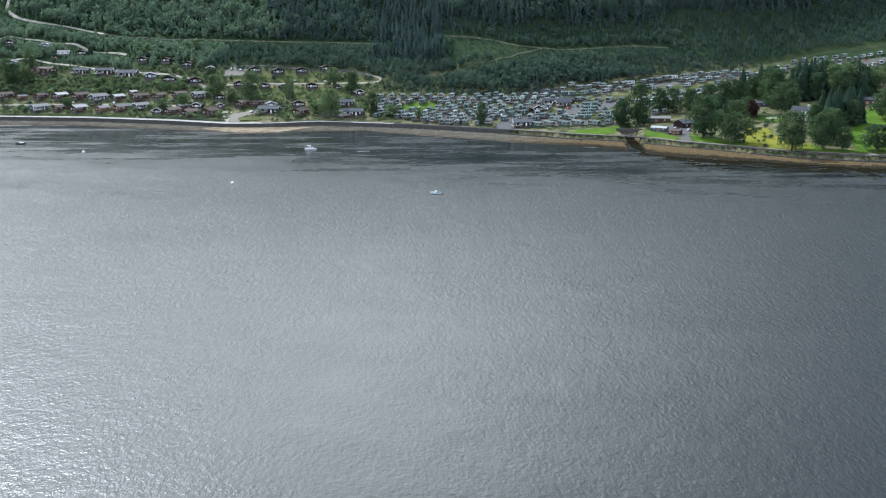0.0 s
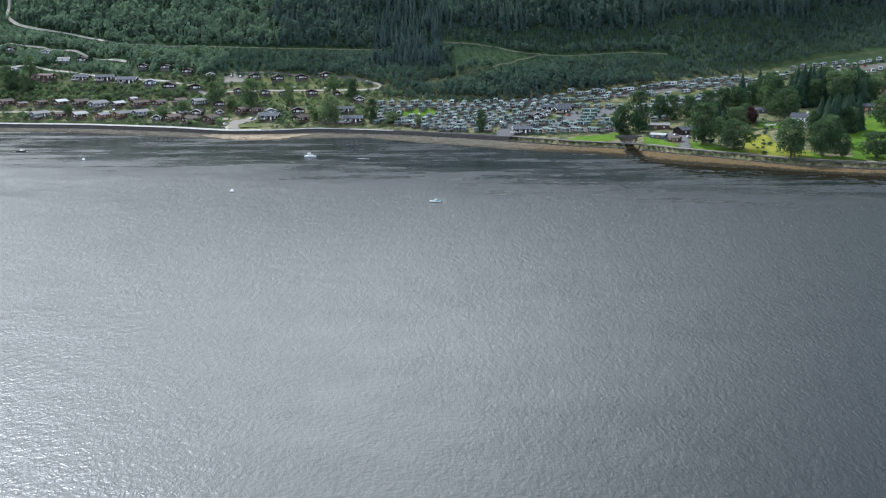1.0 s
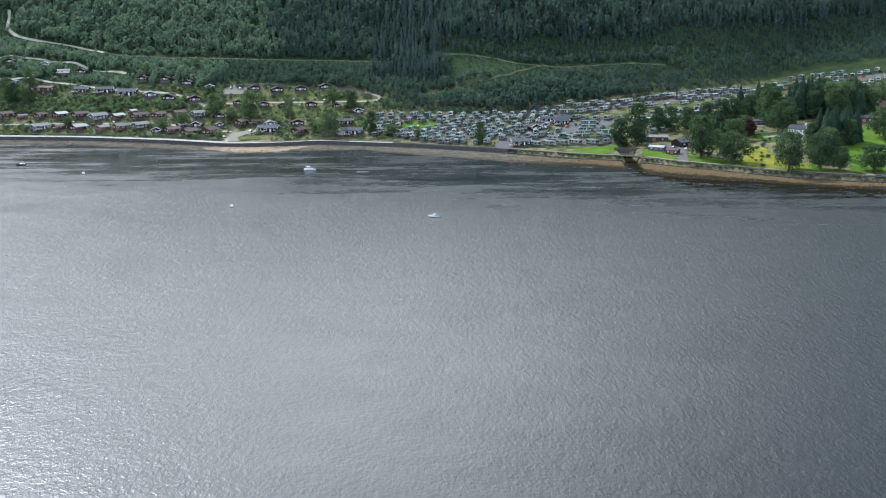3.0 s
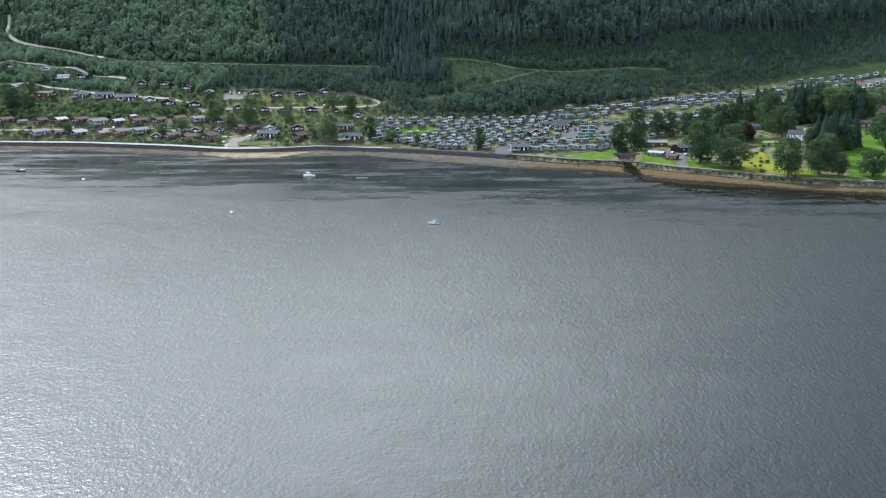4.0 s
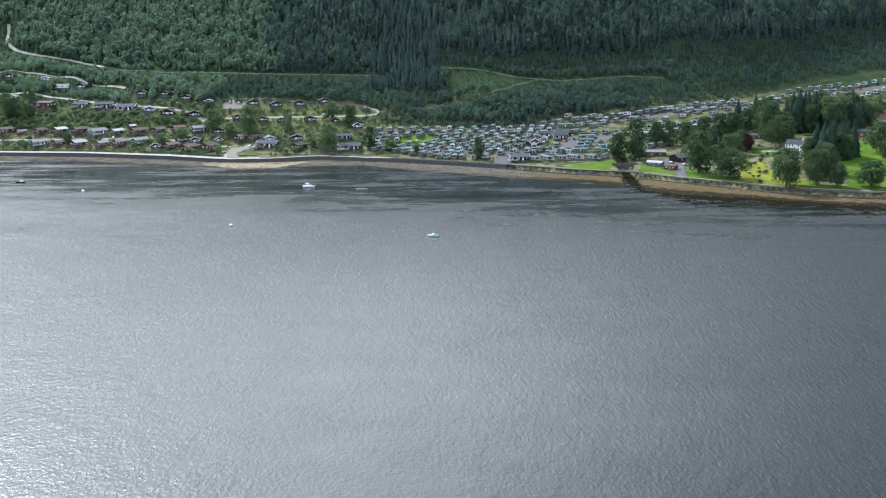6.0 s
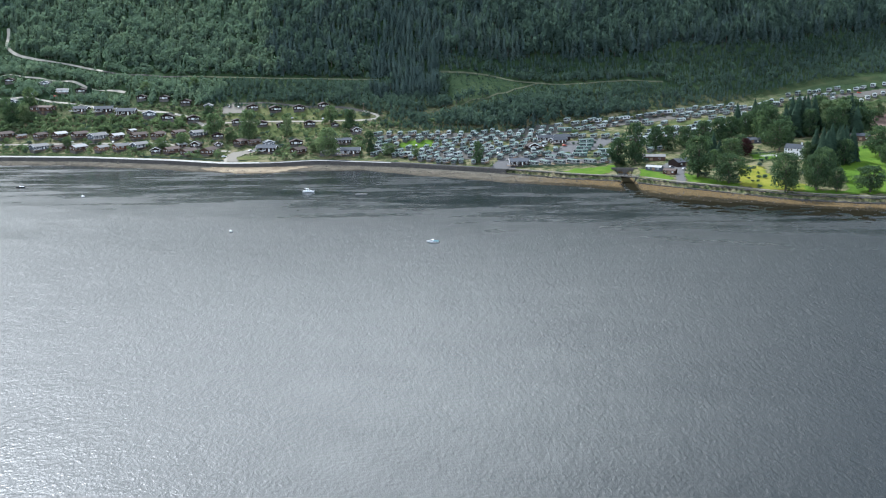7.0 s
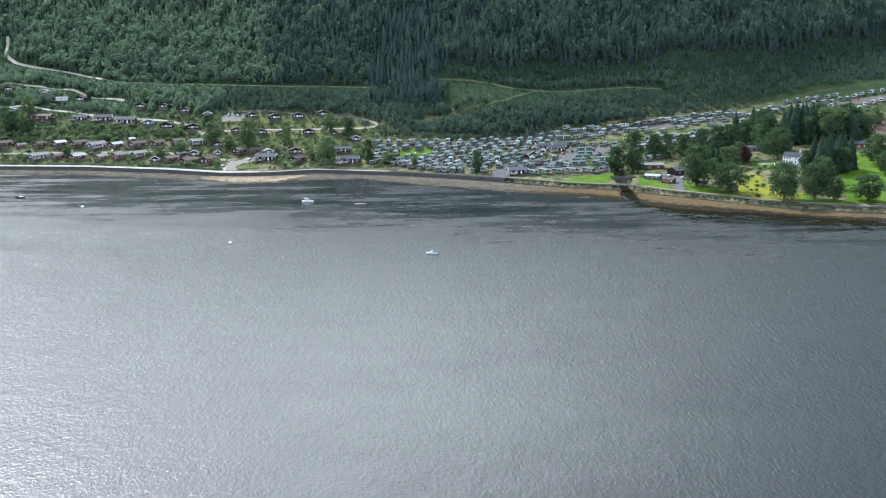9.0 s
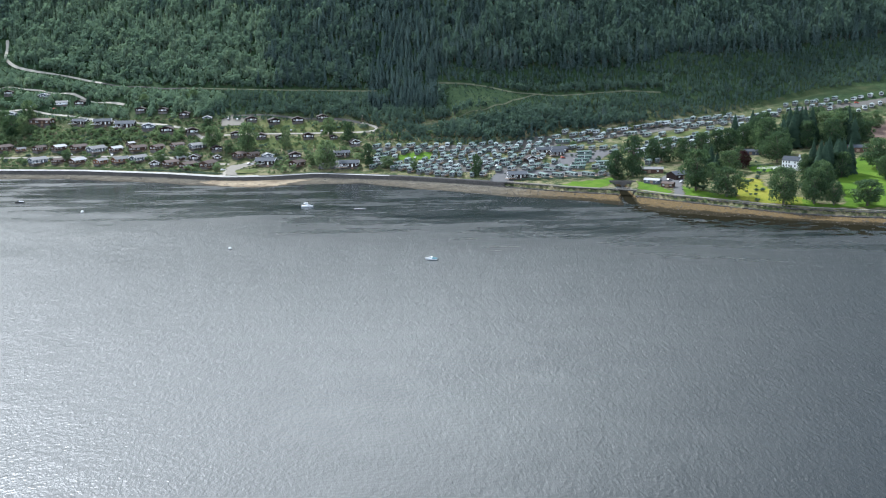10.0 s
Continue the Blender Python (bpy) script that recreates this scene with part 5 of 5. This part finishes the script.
TAKEN = [(x, y, 8) for spots in LODGES.values() for x, y, _, _ in spots] + [(x, y, 6) for _, spots in VANS for x, y, _ in spots]
used = []
MEADOW_SHRUBS = [(218, 707, 2.4), (218, 697, 2.2), (221, 696, 2.6), (216, 675, 3.6), (227, 736, 4.5), (252, 776, 3.5), (239, 750, 4.5), (236, 676, 3.0), (262, 662, 3.0), (232, 742, 3.4), (246, 768, 4.0)]
BEDS = [(-440, -205, 915, 1040, 150), (-200, -70, 872, 985, 62), (-60, 150, 805, 930, 34), (150, 330, 690, 830, 16)]
for x0, x1, y0, y1, count in BEDS:
    tries = placed = 0
    while placed < count and tries < 4000:
        tries += 1
        x, y = rng.uniform(x0, x1), rng.uniform(y0, y1)
        if y < wall_y(x) + 13 or any(abs(x - a) < r and -r * 1.3 < y - b < r * .6 for a, b, r in TAKEN):
            continue
        if min(near_line(np.array([x]), np.array([y]), line)[0][0] for line in (MIDDLE_ROAD, UPPER_ROAD, LOW_LANE, TOP_LANE)) < 5 or inside(x, y + 3, PARKING) or inside(x, y, SLIP_APRON):
            continue
        size = rng.uniform(2.2, 5.5)
        m = set_down(None, x, y, size * rng.uniform(.75, 1.05), size * 1.25)
        if len(used) < 3:
            SHRUBS[len(used)].matrix_basis = m
            used.append(1)
        else:
            clone(SHRUBS[int(rng.integers(3))], m)
        placed += 1

for x, y, size in MEADOW_SHRUBS:
    clone(SHRUBS[1], set_down(None, x, y, size * .9, size * 1.2))

# ---- gardens: uncounted low greenery between the lodges ----
gx, gy = np.meshgrid(np.arange(-470, 6, 3.4), np.arange(850, 1060, 3.4))
vx = gx.ravel() + rng.uniform(-1.6, 1.6, gx.size)
vy = gy.ravel() + rng.uniform(-1.6, 1.6, gx.size)
ok = (vy > wall_y(vx) + 12) & (vy < np.interp(vx, KNOT_X, FOOT_Y) + 10)
for line in (MIDDLE_ROAD, UPPER_ROAD, LOW_LANE, TOP_LANE, LODGE_LANE, [(-180, 850), (-178, 884), (-172, 893)]):
    ok &= near_line(vx, vy, line)[0] > 4.5
for spots in LODGES.values():
    for x, y, _, _ in spots:
        ok &= ~((np.abs(vx - x) < 7.5) & (vy < y + 7) & (vy > y - 11))
for _, spots in VANS:
    for x, y, _ in spots:
        ok &= ~((np.abs(vx - x) < 7) & (vy < y + 6) & (vy > y - 12))
ok &= (vx < -66) | (vy > 921)
ok &= ~(inside(vx, vy, PARKING) | inside(vx, vy + 2, PARKING) | inside(vx, vy, SLIP_APRON) | ((vx > -178) & (vx < -148) & (vy > 848) & (vy < 871)))
belt = (vx < -228) & (vy > 957) & (vy < 995 - .08 * (vx + 350))
share = np.where(belt, .9, np.where(vx < -205, .76, .5)) + .25 * waves(vx, vy, 11, .7)
ok &= rng.uniform(size=len(vx)) < share
vx, vy, belt = vx[ok], vy[ok], belt[ok]
tall = np.where(belt, rng.uniform(2.5, 6.5, len(vx)), rng.uniform(1.0, 3.8, len(vx)))
tall = np.where(rng.uniform(size=len(vx)) < .22, tall + rng.uniform(1, 5, len(vx)), tall)
tone = np.clip(.45 + .25 * waves(vx, vy, 9, 1.9) + rng.normal(0, .2, len(vx)), 0, 1)
spread_trees("garden_scrub", "low garden shrubs and scrub between the lodges", np.stack([vx, vy, tall, tall * rng.uniform(.9, 1.3, len(vx)), tone], 1), wood_protos("bush"), [LEAF_GARDEN, BARK])
gx, gy = np.meshgrid(np.arange(-62, 345, 2.6), np.arange(800, 1030, 2.6))
vx, vy = gx.ravel() + rng.uniform(-1.2, 1.2, gx.size), gy.ravel() + rng.uniform(-1.2, 1.2, gx.size)
near = np.full(len(vx), 1e9)
for _, spots in VANS:
    for x, y, _ in spots:
        near = np.minimum(near, np.hypot(vx - x, (vy - y) * .7))
ok = (near > 4.2) & (near < 9) & (vy > wall_y(vx) + 14) & (rng.uniform(size=len(vx)) < .2 + .3 * waves(vx, vy, 12, 1.1))
vx, vy = vx[ok], vy[ok]
tall = rng.uniform(.5, 1.7, len(vx)) + np.where(rng.uniform(size=len(vx)) < .08, 1.6, 0)
spread_trees("caravan_gardens", "low hedges and garden plants between the caravans", np.stack([vx, vy, tall, tall * rng.uniform(1.1, 1.8, len(vx)), rng.uniform(.1, .9, len(vx))], 1), wood_protos("bush"), [LEAF_HAZED, BARK])
# ---- the white house, sheds and the bridge ----
def white_house():
    ob = tagged(new("house"), "two-storey white house with a slate roof", "house")
    l, d, e, r = 6.5, 3.6, 5.4, 2.9
    part("wall", prism([(-d, -1.5), (d, -1.5), (d, e), (0, e + r), (-d, e)], "x", -l, l), RENDER_WHITE, ob)
    for s in (-1, 1):
        q = [(0, e + r + .05), (s * (d + .35), e - .25), (s * (d + .35), e - .02), (0, e + r + .28)]
        part("roof_slope", prism(q, "x", -l - .15, l + .15), ROOF_SLATE, ob)
    for x in (l - .7,):
        chimney = part("chimney", box(x - .55, x + .55, -.45, .45, e + r - 1.0, e + r + 1.7), RENDER_WHITE, ob)
        for k in (-.25, .25):
            part("chimney_pot", tube([(x + k, 0, e + r + 1.7), (x + k, 0, e + r + 2.2)], [.15, .12], 8), SKIRT, chimney)
    for z in (1.5, 4.2):
        for x in (-5.2, -3.0, -.8):
            window(ob, 1.0, 1.5, pose(x, -d - .03, z), SKIRT, 1)
        window(ob, 1.0, 1.5, pose(3.85, -d - .03, z), SKIRT, 1)
        for y in (-1.6, 1.6):
            window(ob, .9, 1.4, pose(-l - .03, y, z, 0, 0, -90), SKIRT, 1)
    part("door", box(.4, 1.4, -d - .06, -d + .02, 0, 2.1, .02), SKIRT, ob)
    part("terrace", box(-l - 2, l, -d - 5, -d - 2.7, -2.2, -.3), CONCRETE, ob)
    return ob


house = white_house()
house.matrix_basis = pose(277, 787, float(land(277, 787)) + .6, 0, 0, -40)


def shed(label, wall, roof, length, deep, eaves, rise):
    ob = tagged(new("shed"), label, "shed")
    l, d = length / 2, deep / 2
    part("wall", prism([(-d, -1.2), (d, -1.2), (d, eaves), (0, eaves + rise), (-d, eaves)], "x", -l, l), wall, ob)
    for s in (-1, 1):
        q = [(0, eaves + rise + .05), (s * (d + .4), eaves - .2), (s * (d + .4), eaves), (0, eaves + rise + .25)]
        part("roof_slope", prism(q, "x", -l - .3, l + .3), roof, ob)
    part("door", box(-1.2, 1.2, -d - .07, -d + .02, -.1, 2.1, .02), DECKING, ob)
    for x in (-l * .6, l * .6):
        window(ob, 1.3, 1.0, pose(x, -d - .04, 1.5), TRIM_WHITE, 1)
    return ob


for x, y, turn, args in (
        (168, 800, -8, ("long low shed with a grey felt roof", BROWN_BOARD, ROOF_GREY, 22, 8, 3.0, 1.2)),
        (162, 757, -32, ("low boat shed with a pale sheet roof", GREY_BOARD, ROOF_PALE, 12, 5, 2.4, 1.0)),
        (170, 740, -32, ("small brown timber shed by the drive", BROWN_BOARD, ROOF_BROWN, 9, 5, 2.6, 1.0)),
        (186, 772, 28, ("dark slate-roofed outbuilding beside the drive", DARK_BOARD, ROOF_SLATE, 17, 11, 3.0, 2.2)),
        (263, 848, -15, ("low grey outbuilding among the trees", GREY_BOARD, ROOF_SLATE, 14, 6, 2.6, 1.4)),
        (350, 842, -10, ("brown barn at the edge of the lawn", BROWN_BOARD, ROOF_SLATE, 15, 8, 3.4, 1.8)),
        (107, 897, 20, ("low dark-roofed site building among the caravans", DARK_BOARD, ROOF_SLATE, 16, 9, 2.8, 1.8))):
    shed(*args).matrix_basis = pose(x, y, float(land(x, y)) + .3, 0, 0, turn)


def arch_wall(half, height, arches, thick, bm=None):
    """A wall with round-headed openings through it: arches of (middle, half width, spring height)."""
    bm = bm or bmesh.new()
    edges = [-half]
    for c, r, _ in arches:
        edges += [c - r, c + r]
    edges.append(half)
    for a, b in zip(edges[::2], edges[1::2]):
        box(a, b, -thick / 2, thick / 2, -3.5, height, bm=bm)
    for c, r, spring in arches:
        n = 10
        for k in range(n):
            a0, a1 = math.pi - math.pi * k / n, math.pi - math.pi * (k + 1) / n
            x0, x1 = c + r * math.cos(a0), c + r * math.cos(a1)
            z0, z1 = spring + r * .7 * math.sin(a0), spring + r * .7 * math.sin(a1)
            v = [bm.verts.new(p) for p in [(x0, -thick / 2, z0), (x1, -thick / 2, z1), (x1, -thick / 2, height), (x0, -thick / 2, height),
                                           (x0, thick / 2, z0), (x1, thick / 2, z1), (x1, thick / 2, height), (x0, thick / 2, height)]]
            for f in ((0, 1, 2, 3), (7, 6, 5, 4), (0, 4, 5, 1), (3, 2, 6, 7)):
                bm.faces.new([v[i] for i in f])
    return bm


bridge = tagged(new("bridge"), "low dark stone road bridge with two arches", "bridge")
part("arch_wall", arch_wall(9.5, 6.0, [(-3.9, 3.1, 2.6), (3.9, 3.1, 2.6)], 5.0), SEA_WALL, bridge)
part("parapet", box(-10, 10, -2.55, -2.1, 6.0, 6.9, .06), ROCK, bridge)
part("parapet", box(-10, 10, 2.1, 2.55, 6.0, 6.9, .06), ROCK, bridge)
part("roadway", box(-10, 10, -2.1, 2.1, 6.0, 6.12), TARMAC, bridge)
bridge.matrix_basis = pose(float(burn_x(768)), 768, 0, 0, 0, -6)
foot_bridge = tagged(new("footbridge"), "flat grey concrete footbridge carrying the shore path", "bridge")
part("deck", box(-9, 9, -2.2, 2.2, 4.2, 4.9, .05), GRAVEL, foot_bridge)
part("pier", box(-9, -6.2, -2.2, 2.2, -2.5, 4.2), SEA_WALL, foot_bridge)
part("pier", box(6.2, 9, -2.2, 2.2, -2.5, 4.2), SEA_WALL, foot_bridge)
for y in (-2.0, 2.0):
    bm = box(-8.5, 8.5, y - .05, y + .05, 5.85, 5.95)
    for k in range(12):
        x = -8.4 + k * 16.8 / 11
        box(x - .05, x + .05, y - .05, y + .05, 4.9, 5.85, bm=bm)
    part("railing", bm, METAL, foot_bridge)
foot_bridge.matrix_basis = pose(float(burn_x(739)), 739, 0, 0, 0, -32)

# ---- boats and buoys on their moorings ----
def hull(length, beam, height, bm=None):
    """A round-bilged hull: stations from transom to bow."""
    bm = bm or bmesh.new()
    rings = []
    for k in range(9):
        t = k / 8
        b = beam / 2 * (1 - max(0, (t - .35) / .65) ** 2.2) * (.9 + .1 * min(1, t * 4)) + .02
        sheer = height * (.85 + .35 * t * t)
        x = -length / 2 + length * t
        rake = .12 * length * max(0, t - .7)
        rings.append([bm.verts.new(c) for c in ((x + rake, -b, sheer), (x + rake * .6, -b * .92, sheer * .45), (x, -b * .5, -.18), (x, 0, -.3),
                                                (x, b * .5, -.18), (x + rake * .6, b * .92, sheer * .45), (x + rake, b, sheer))])
    for p, q in zip(rings, rings[1:]):
        for k in range(6):
            bm.faces.new((p[k], p[k + 1], q[k + 1], q[k]))
        bm.faces.new((p[6], p[0], q[0], q[6]))
    bm.faces.new(rings[0])
    bm.faces.new(rings[-1])
    bmesh.ops.recalc_face_normals(bm, faces=bm.faces)
    return bm


def cabin_boat(label, length, cabin, cover, wheelhouse=False):
    ob = tagged(new("motor_boat"), label, "boat")
    part("hull", hull(length, length * .36, .8), HULL, ob)
    part("gunwale", box(-length * .48, length * .2, length * .165, length * .185, .68, .78), TRIM_WHITE, ob)
    part("gunwale", box(-length * .48, length * .2, -length * .185, -length * .165, .68, .78), TRIM_WHITE, ob)
    part("cabin", prism([(-.05 * length, .7), (.34 * length, .8), (.24 * length, 1.25), (.06 * length, 1.75), (-.05 * length, 1.75)], "y", -length * .13, length * .13), cabin, ob)
    part("windscreen", prism([(.07 * length, 1.35), (.225 * length, 1.26), (.075 * length, 1.72)], "y", -length * .135, length * .135), GLASS, ob)
    part("cover", box(-length * .46, -.06 * length, -length * .15, length * .15, .78, 1.15, .12), cover, ob)
    part("outboard_motor", box(-length * .56, -length * .49, -.2, .2, .05, 1.1, .06), SKIRT, ob)
    if wheelhouse:
        part("wheelhouse", prism([(-.2 * length, 1.6), (.08 * length, 1.7), (.03 * length, 2.75), (-.2 * length, 2.65)], "y", -length * .12, length * .12), cabin, ob)
        part("canopy", prism([(-.3 * length, 2.62), (.06 * length, 2.8), (.06 * length, 2.92), (-.3 * length, 2.74)], "y", -length * .14, length * .14), cabin, ob)
        part("side_window", box(-.16 * length, .02 * length, -length * .125, length * .125, 1.95, 2.4), GLASS, ob)
    return ob


def rowing_boat(label, length, paint, side=.5, deck=None):
    ob = tagged(new("rowing_boat"), label, "boat")
    part("hull", hull(length, length * .3, side), paint, ob)
    if deck:
        part("foredeck", prism([(-length * .1, side * .9), (length * .44, side * 1.1), (length * .4, side * 1.3), (-length * .1, side * 1.6)], "y", -length * .1, length * .1), deck, ob)
    for t in (-.25, .05, .28):
        part("thwart", box(length * t - .12, length * t + .12, -length * .12, length * .12, .5, .56), DECKING, ob)
    part("outboard_motor", box(-length * .55, -length * .49, -.15, .15, .0, .75, .05), SKIRT, ob)
    return ob


def mooring_buoy(label, size):
    ob = tagged(new("mooring_buoy"), label, "buoy")
    bm = bmesh.new()
    bmesh.ops.create_uvsphere(bm, u_segments=16, v_segments=10, radius=size)
    for v in bm.verts:
        v.co.z = v.co.z * .9 + size * .5
    part("float", bm, BUOY_PAINT, ob)
    part("waterline_band", tube([(0, 0, -size * .2), (0, 0, size * .2)], [size * .96, size * 1.03], 16), SKIRT, ob, "dark band at the waterline")
    part("ring", tube([(0, 0, size * 1.3), (0, 0, size * 1.6)], [.1, .1], 6), METAL, ob)
    return ob


for ob, x, y, turn in (
        (cabin_boat("white motor boat with a pale teal cockpit cover", 6.6, HULL, TEAL_CLOTH), -3.5, 533, 164),
        (cabin_boat("white cabin cruiser with a raised wheelhouse at its mooring", 8.2, HULL, HULL, True), -93, 711, 6),
        (rowing_boat("low grey open boat lying at anchor", 8.0, GREY_HULL), -54.5, 698, 2),
        (rowing_boat("dark-sided open boat with a white foredeck, at its mooring", 6.6, RUBBER, .95, HULL), -311.5, 747, 4),
        (mooring_buoy("round white mooring buoy", 1.15), -249, 700, 0),
        (mooring_buoy("large round white mooring buoy", 1.05), -119.2, 568, 0)):
    ob.matrix_basis = pose(x, y, 0, 0, 0, turn)

# ---- rocks of the shore bank ----
def pebble_protos(count=5):
    out = []
    for k in range(count):
        r = np.random.default_rng(50 + k)
        v = np.array([(x, y, z) for z in (-.5, .5) for x, y in ((-.5, -.5), (.5, -.5), (.5, .5), (-.5, .5))]) * r.uniform(.6, 1.15, (8, 1)) + r.normal(0, .08, (8, 3))
        f = [(0, 3, 2, 1), (4, 5, 6, 7), (0, 1, 5, 4), (1, 2, 6, 5), (2, 3, 7, 6), (3, 0, 4, 7)]
        out.append(v[np.array(f)].reshape(-1, 3))
    return out


def rocks(name, label, x, y, size):
    protos = pebble_protos()
    pick = rng.integers(0, 5, len(x))
    z = land(x, y)
    all_v = []
    for k, v in enumerate(protos):
        q = np.where(pick == k)[0]
        ang = rng.uniform(0, 6.28, len(q))[:, None]
        w, h = size[q][:, None], (size[q] * rng.uniform(.5, .8, len(q)))[:, None]
        all_v.append(np.stack([(np.cos(ang) * v[:, 0] - np.sin(ang) * v[:, 1]) * w + x[q][:, None],
                               (np.sin(ang) * v[:, 0] + np.cos(ang) * v[:, 1]) * w + y[q][:, None],
                               v[:, 2] * h + (z[q] + size[q] * .12)[:, None]], 2).reshape(-1, 3))
    v = np.concatenate(all_v)
    return tagged(new(name, quads(name, v, np.arange(len(v)).reshape(-1, 4), [ROCK])), label, "rocks", kind="stuff")


n = 5200
x = rng.uniform(30, 430, n)
y = wall_y(x) + rng.uniform(-2.0, 4.0, n)
clear = np.abs(x - burn_x(y)) > 6
rocks("bank_rocks", "tumbled grey boulders of the shore bank", x[clear], y[clear], rng.uniform(.5, 1.35, n)[clear])
n = 3800
x = rng.uniform(-420, 430, n)
y = shore_y(x) + (wall_y(x) - shore_y(x)) * rng.uniform(-.15, .9, n)
clear = np.abs(x - burn_x(y)) > 6
rocks("beach_stones", "scattered dark stones and weed on the beach", x[clear], y[clear], (.2 + .8 * rng.uniform(0, 1, n)[clear] ** 3))

n = 900
x = rng.uniform(30, 430, n)
y = wall_y(x) + rng.uniform(-1.0, 4.5, n)
ok = (np.abs(x - burn_x(y)) > 7) & (waves(x, y, 8, .4) + rng.normal(0, .3, n) > 0)
tall = rng.uniform(.5, 1.5, n)
spread_trees("bank_scrub", "low green weeds and bramble on the shore bank", np.stack([x, y, tall, tall * 1.6, rng.uniform(.1, .8, n)], 1)[ok], wood_protos("bush"), [LEAF_HAZED, BARK])

# ---- hedges ----
def hedge(label, points, width, height, mat):
    p = resample(points, 1.2)
    r = np.random.default_rng(3)
    lobes = [(x + r.normal(0, .2), y + r.normal(0, .2), float(land(x, y)) + height * .55 * r.uniform(.85, 1.15), width * .5) for x, y in p]
    v = leaf_cloud(r, lobes, len(lobes) * 34, .33, height / width)
    ob = tagged(new("hedge"), label, "hedge")
    crown_object("leaves", v, mat, ob, .4)
    part("stem", tube([(p[0][0], p[0][1], float(land(*p[0]))), (p[0][0], p[0][1], float(land(*p[0])) + 1)], [.1, .05], 5), BARK, ob)
    return ob


hedge("dense clipped hedge behind the shore road", [(x, float(wall_y(x)) + 11) for x in range(-262, -181, 8)], 2.2, 1.9, LEAF_HAZED)
hedge("low hedge in front of the caravans", [(66, 789), (90, 786), (110, 785), (130, 787)], 2.2, 2.2, LEAF_HAZED)
hedge("ragged hedge on the sea wall", [(x, float(wall_y(x)) + 9.5) for x in range(-420, -265, 8)], 2.8, 2.3, LEAF_GARDEN)
hedge("hedge beside the white house", [(240, 800), (252, 796), (266, 800)], 2.5, 2.2, LEAF_HAZED)

# ---- poles and cars ----
def wire_pole():
    ob = tagged(new("wire_pole"), "weathered timber pole with a crossarm", "pole")
    part("post", tube([(0, 0, -1), (0, 0, 9)], [.17, .12], 8), DECKING, ob)
    part("crossarm", box(-.9, .9, -.07, .07, 8.3, 8.48), DECKING, ob)
    for x in (-.75, 0, .75):
        part("insulator", tube([(x, 0, 8.48), (x, 0, 8.75)], [.07, .04], 6), TRIM_WHITE, ob)
    return ob


pole = wire_pole()
POLES = [(-72, 976), (-124, 940), (-165, 985), (-110, 905), (-250, 960), (-330, 968)]
for k, (x, y) in enumerate(POLES):
    m = pose(x, y, float(land(x, y)), 0, 0, 20)
    if k:
        clone(pole, m)
    else:
        pole.matrix_basis = m


def parked_car(label, paint):
    ob = tagged(new("car"), label, "car", group="parked cars")
    part("body", prism([(-2.1, .3), (2.1, .3), (2.1, .75), (1.2, .9), (.6, 1.42), (-1.2, 1.45), (-1.9, .95), (-2.1, .9)], "y", -.85, .85), paint, ob)
    part("side_glass", prism([(1.0, .93), (.55, 1.36), (-1.15, 1.38), (-1.7, .95)], "y", -.87, .87), GLASS, ob)
    for x in (-1.3, 1.3):
        for y in (-.8, .8):
            wheel = part("wheel", tube([(0, -.1, 0), (0, .1, 0)], [.32, .32], 12), RUBBER, ob, at=pose(x, y, .32))
            part("rim", tube([(0, -.12, 0), (0, .12, 0)], [.19, .19], 10), METAL, wheel)
    return ob


CARS = [parked_car("small dark parked car", CAR_PAINT), parked_car("white parked car by the lodges", HULL), parked_car("red parked car by the lodges", RED_PAINT)]
CAR_SPOTS = [(-166, 889), (-415, 1048), (-392, 1047), (-205, 1003), (-196, 1003), (-90, 880), (-98, 884), (-320, 1013), (-140, 972), (-110, 967),
             (64, 905), (12, 886), (88, 868), (50, 845), (110, 905), (150, 930), (108, 870), (186, 978), (-20, 884), (-62, 905), (-185, 868),
             (-250, 925), (-228, 925), (-300, 932), (-340, 938), (176, 762), (183, 752), (262, 782), (300, 1018), (430, 1045), (232, 990)]
for k, (x, y) in enumerate(CAR_SPOTS):
    m = pose(x, y, float(land(x, y)) + .35, 0, 0, float(rng.uniform(0, 180)))
    if k < 3:
        CARS[k].matrix_basis = m
    else:
        clone(CARS[int(rng.choice([0, 0, 1, 1, 2]))], m)



# ---- seaweed beds that the low tide has laid bare off the east shore; in the burn's mouth they also stand in for shade ----
def lumpy(x, y):
    flat = np.stack([np.ravel(x), np.ravel(y)], 1)
    return np.array([noise.fractal(Vector((u * .1 + v * .05, v * .16, 3.0)), .5, 2.1, 6) for u, v in flat]).reshape(np.shape(x))


def weed_height(x, y):
    off = shore_y(x) - y
    lumps = lumpy(x, y)
    bed = .16 + .36 * lumps - .0085 * np.maximum(off, 0) - .012 * np.maximum(150 - x, 0)
    mouth = .3 + .2 * lumps - .09 * np.maximum(np.abs(x - burn_x(y) - 2 - (736 - y) * .04) - 2.5, 0) - .03 * np.maximum(708 - y, 0)
    return np.maximum(bed, mouth)


tagged(sheet("seaweed", np.arange(118, 350, 1.25), np.arange(560, 772, 1.25), lambda x, y: np.minimum(weed_height(x, y), .4), WET_WEED,
             lambda x, y: (y > 560) & (y < np.where(np.abs(x - burn_x(y)) < 4.2, 770, shore_y(x) + 2))),
       "dark wet seaweed beds bared at low tide", "seaweed", kind="stuff")
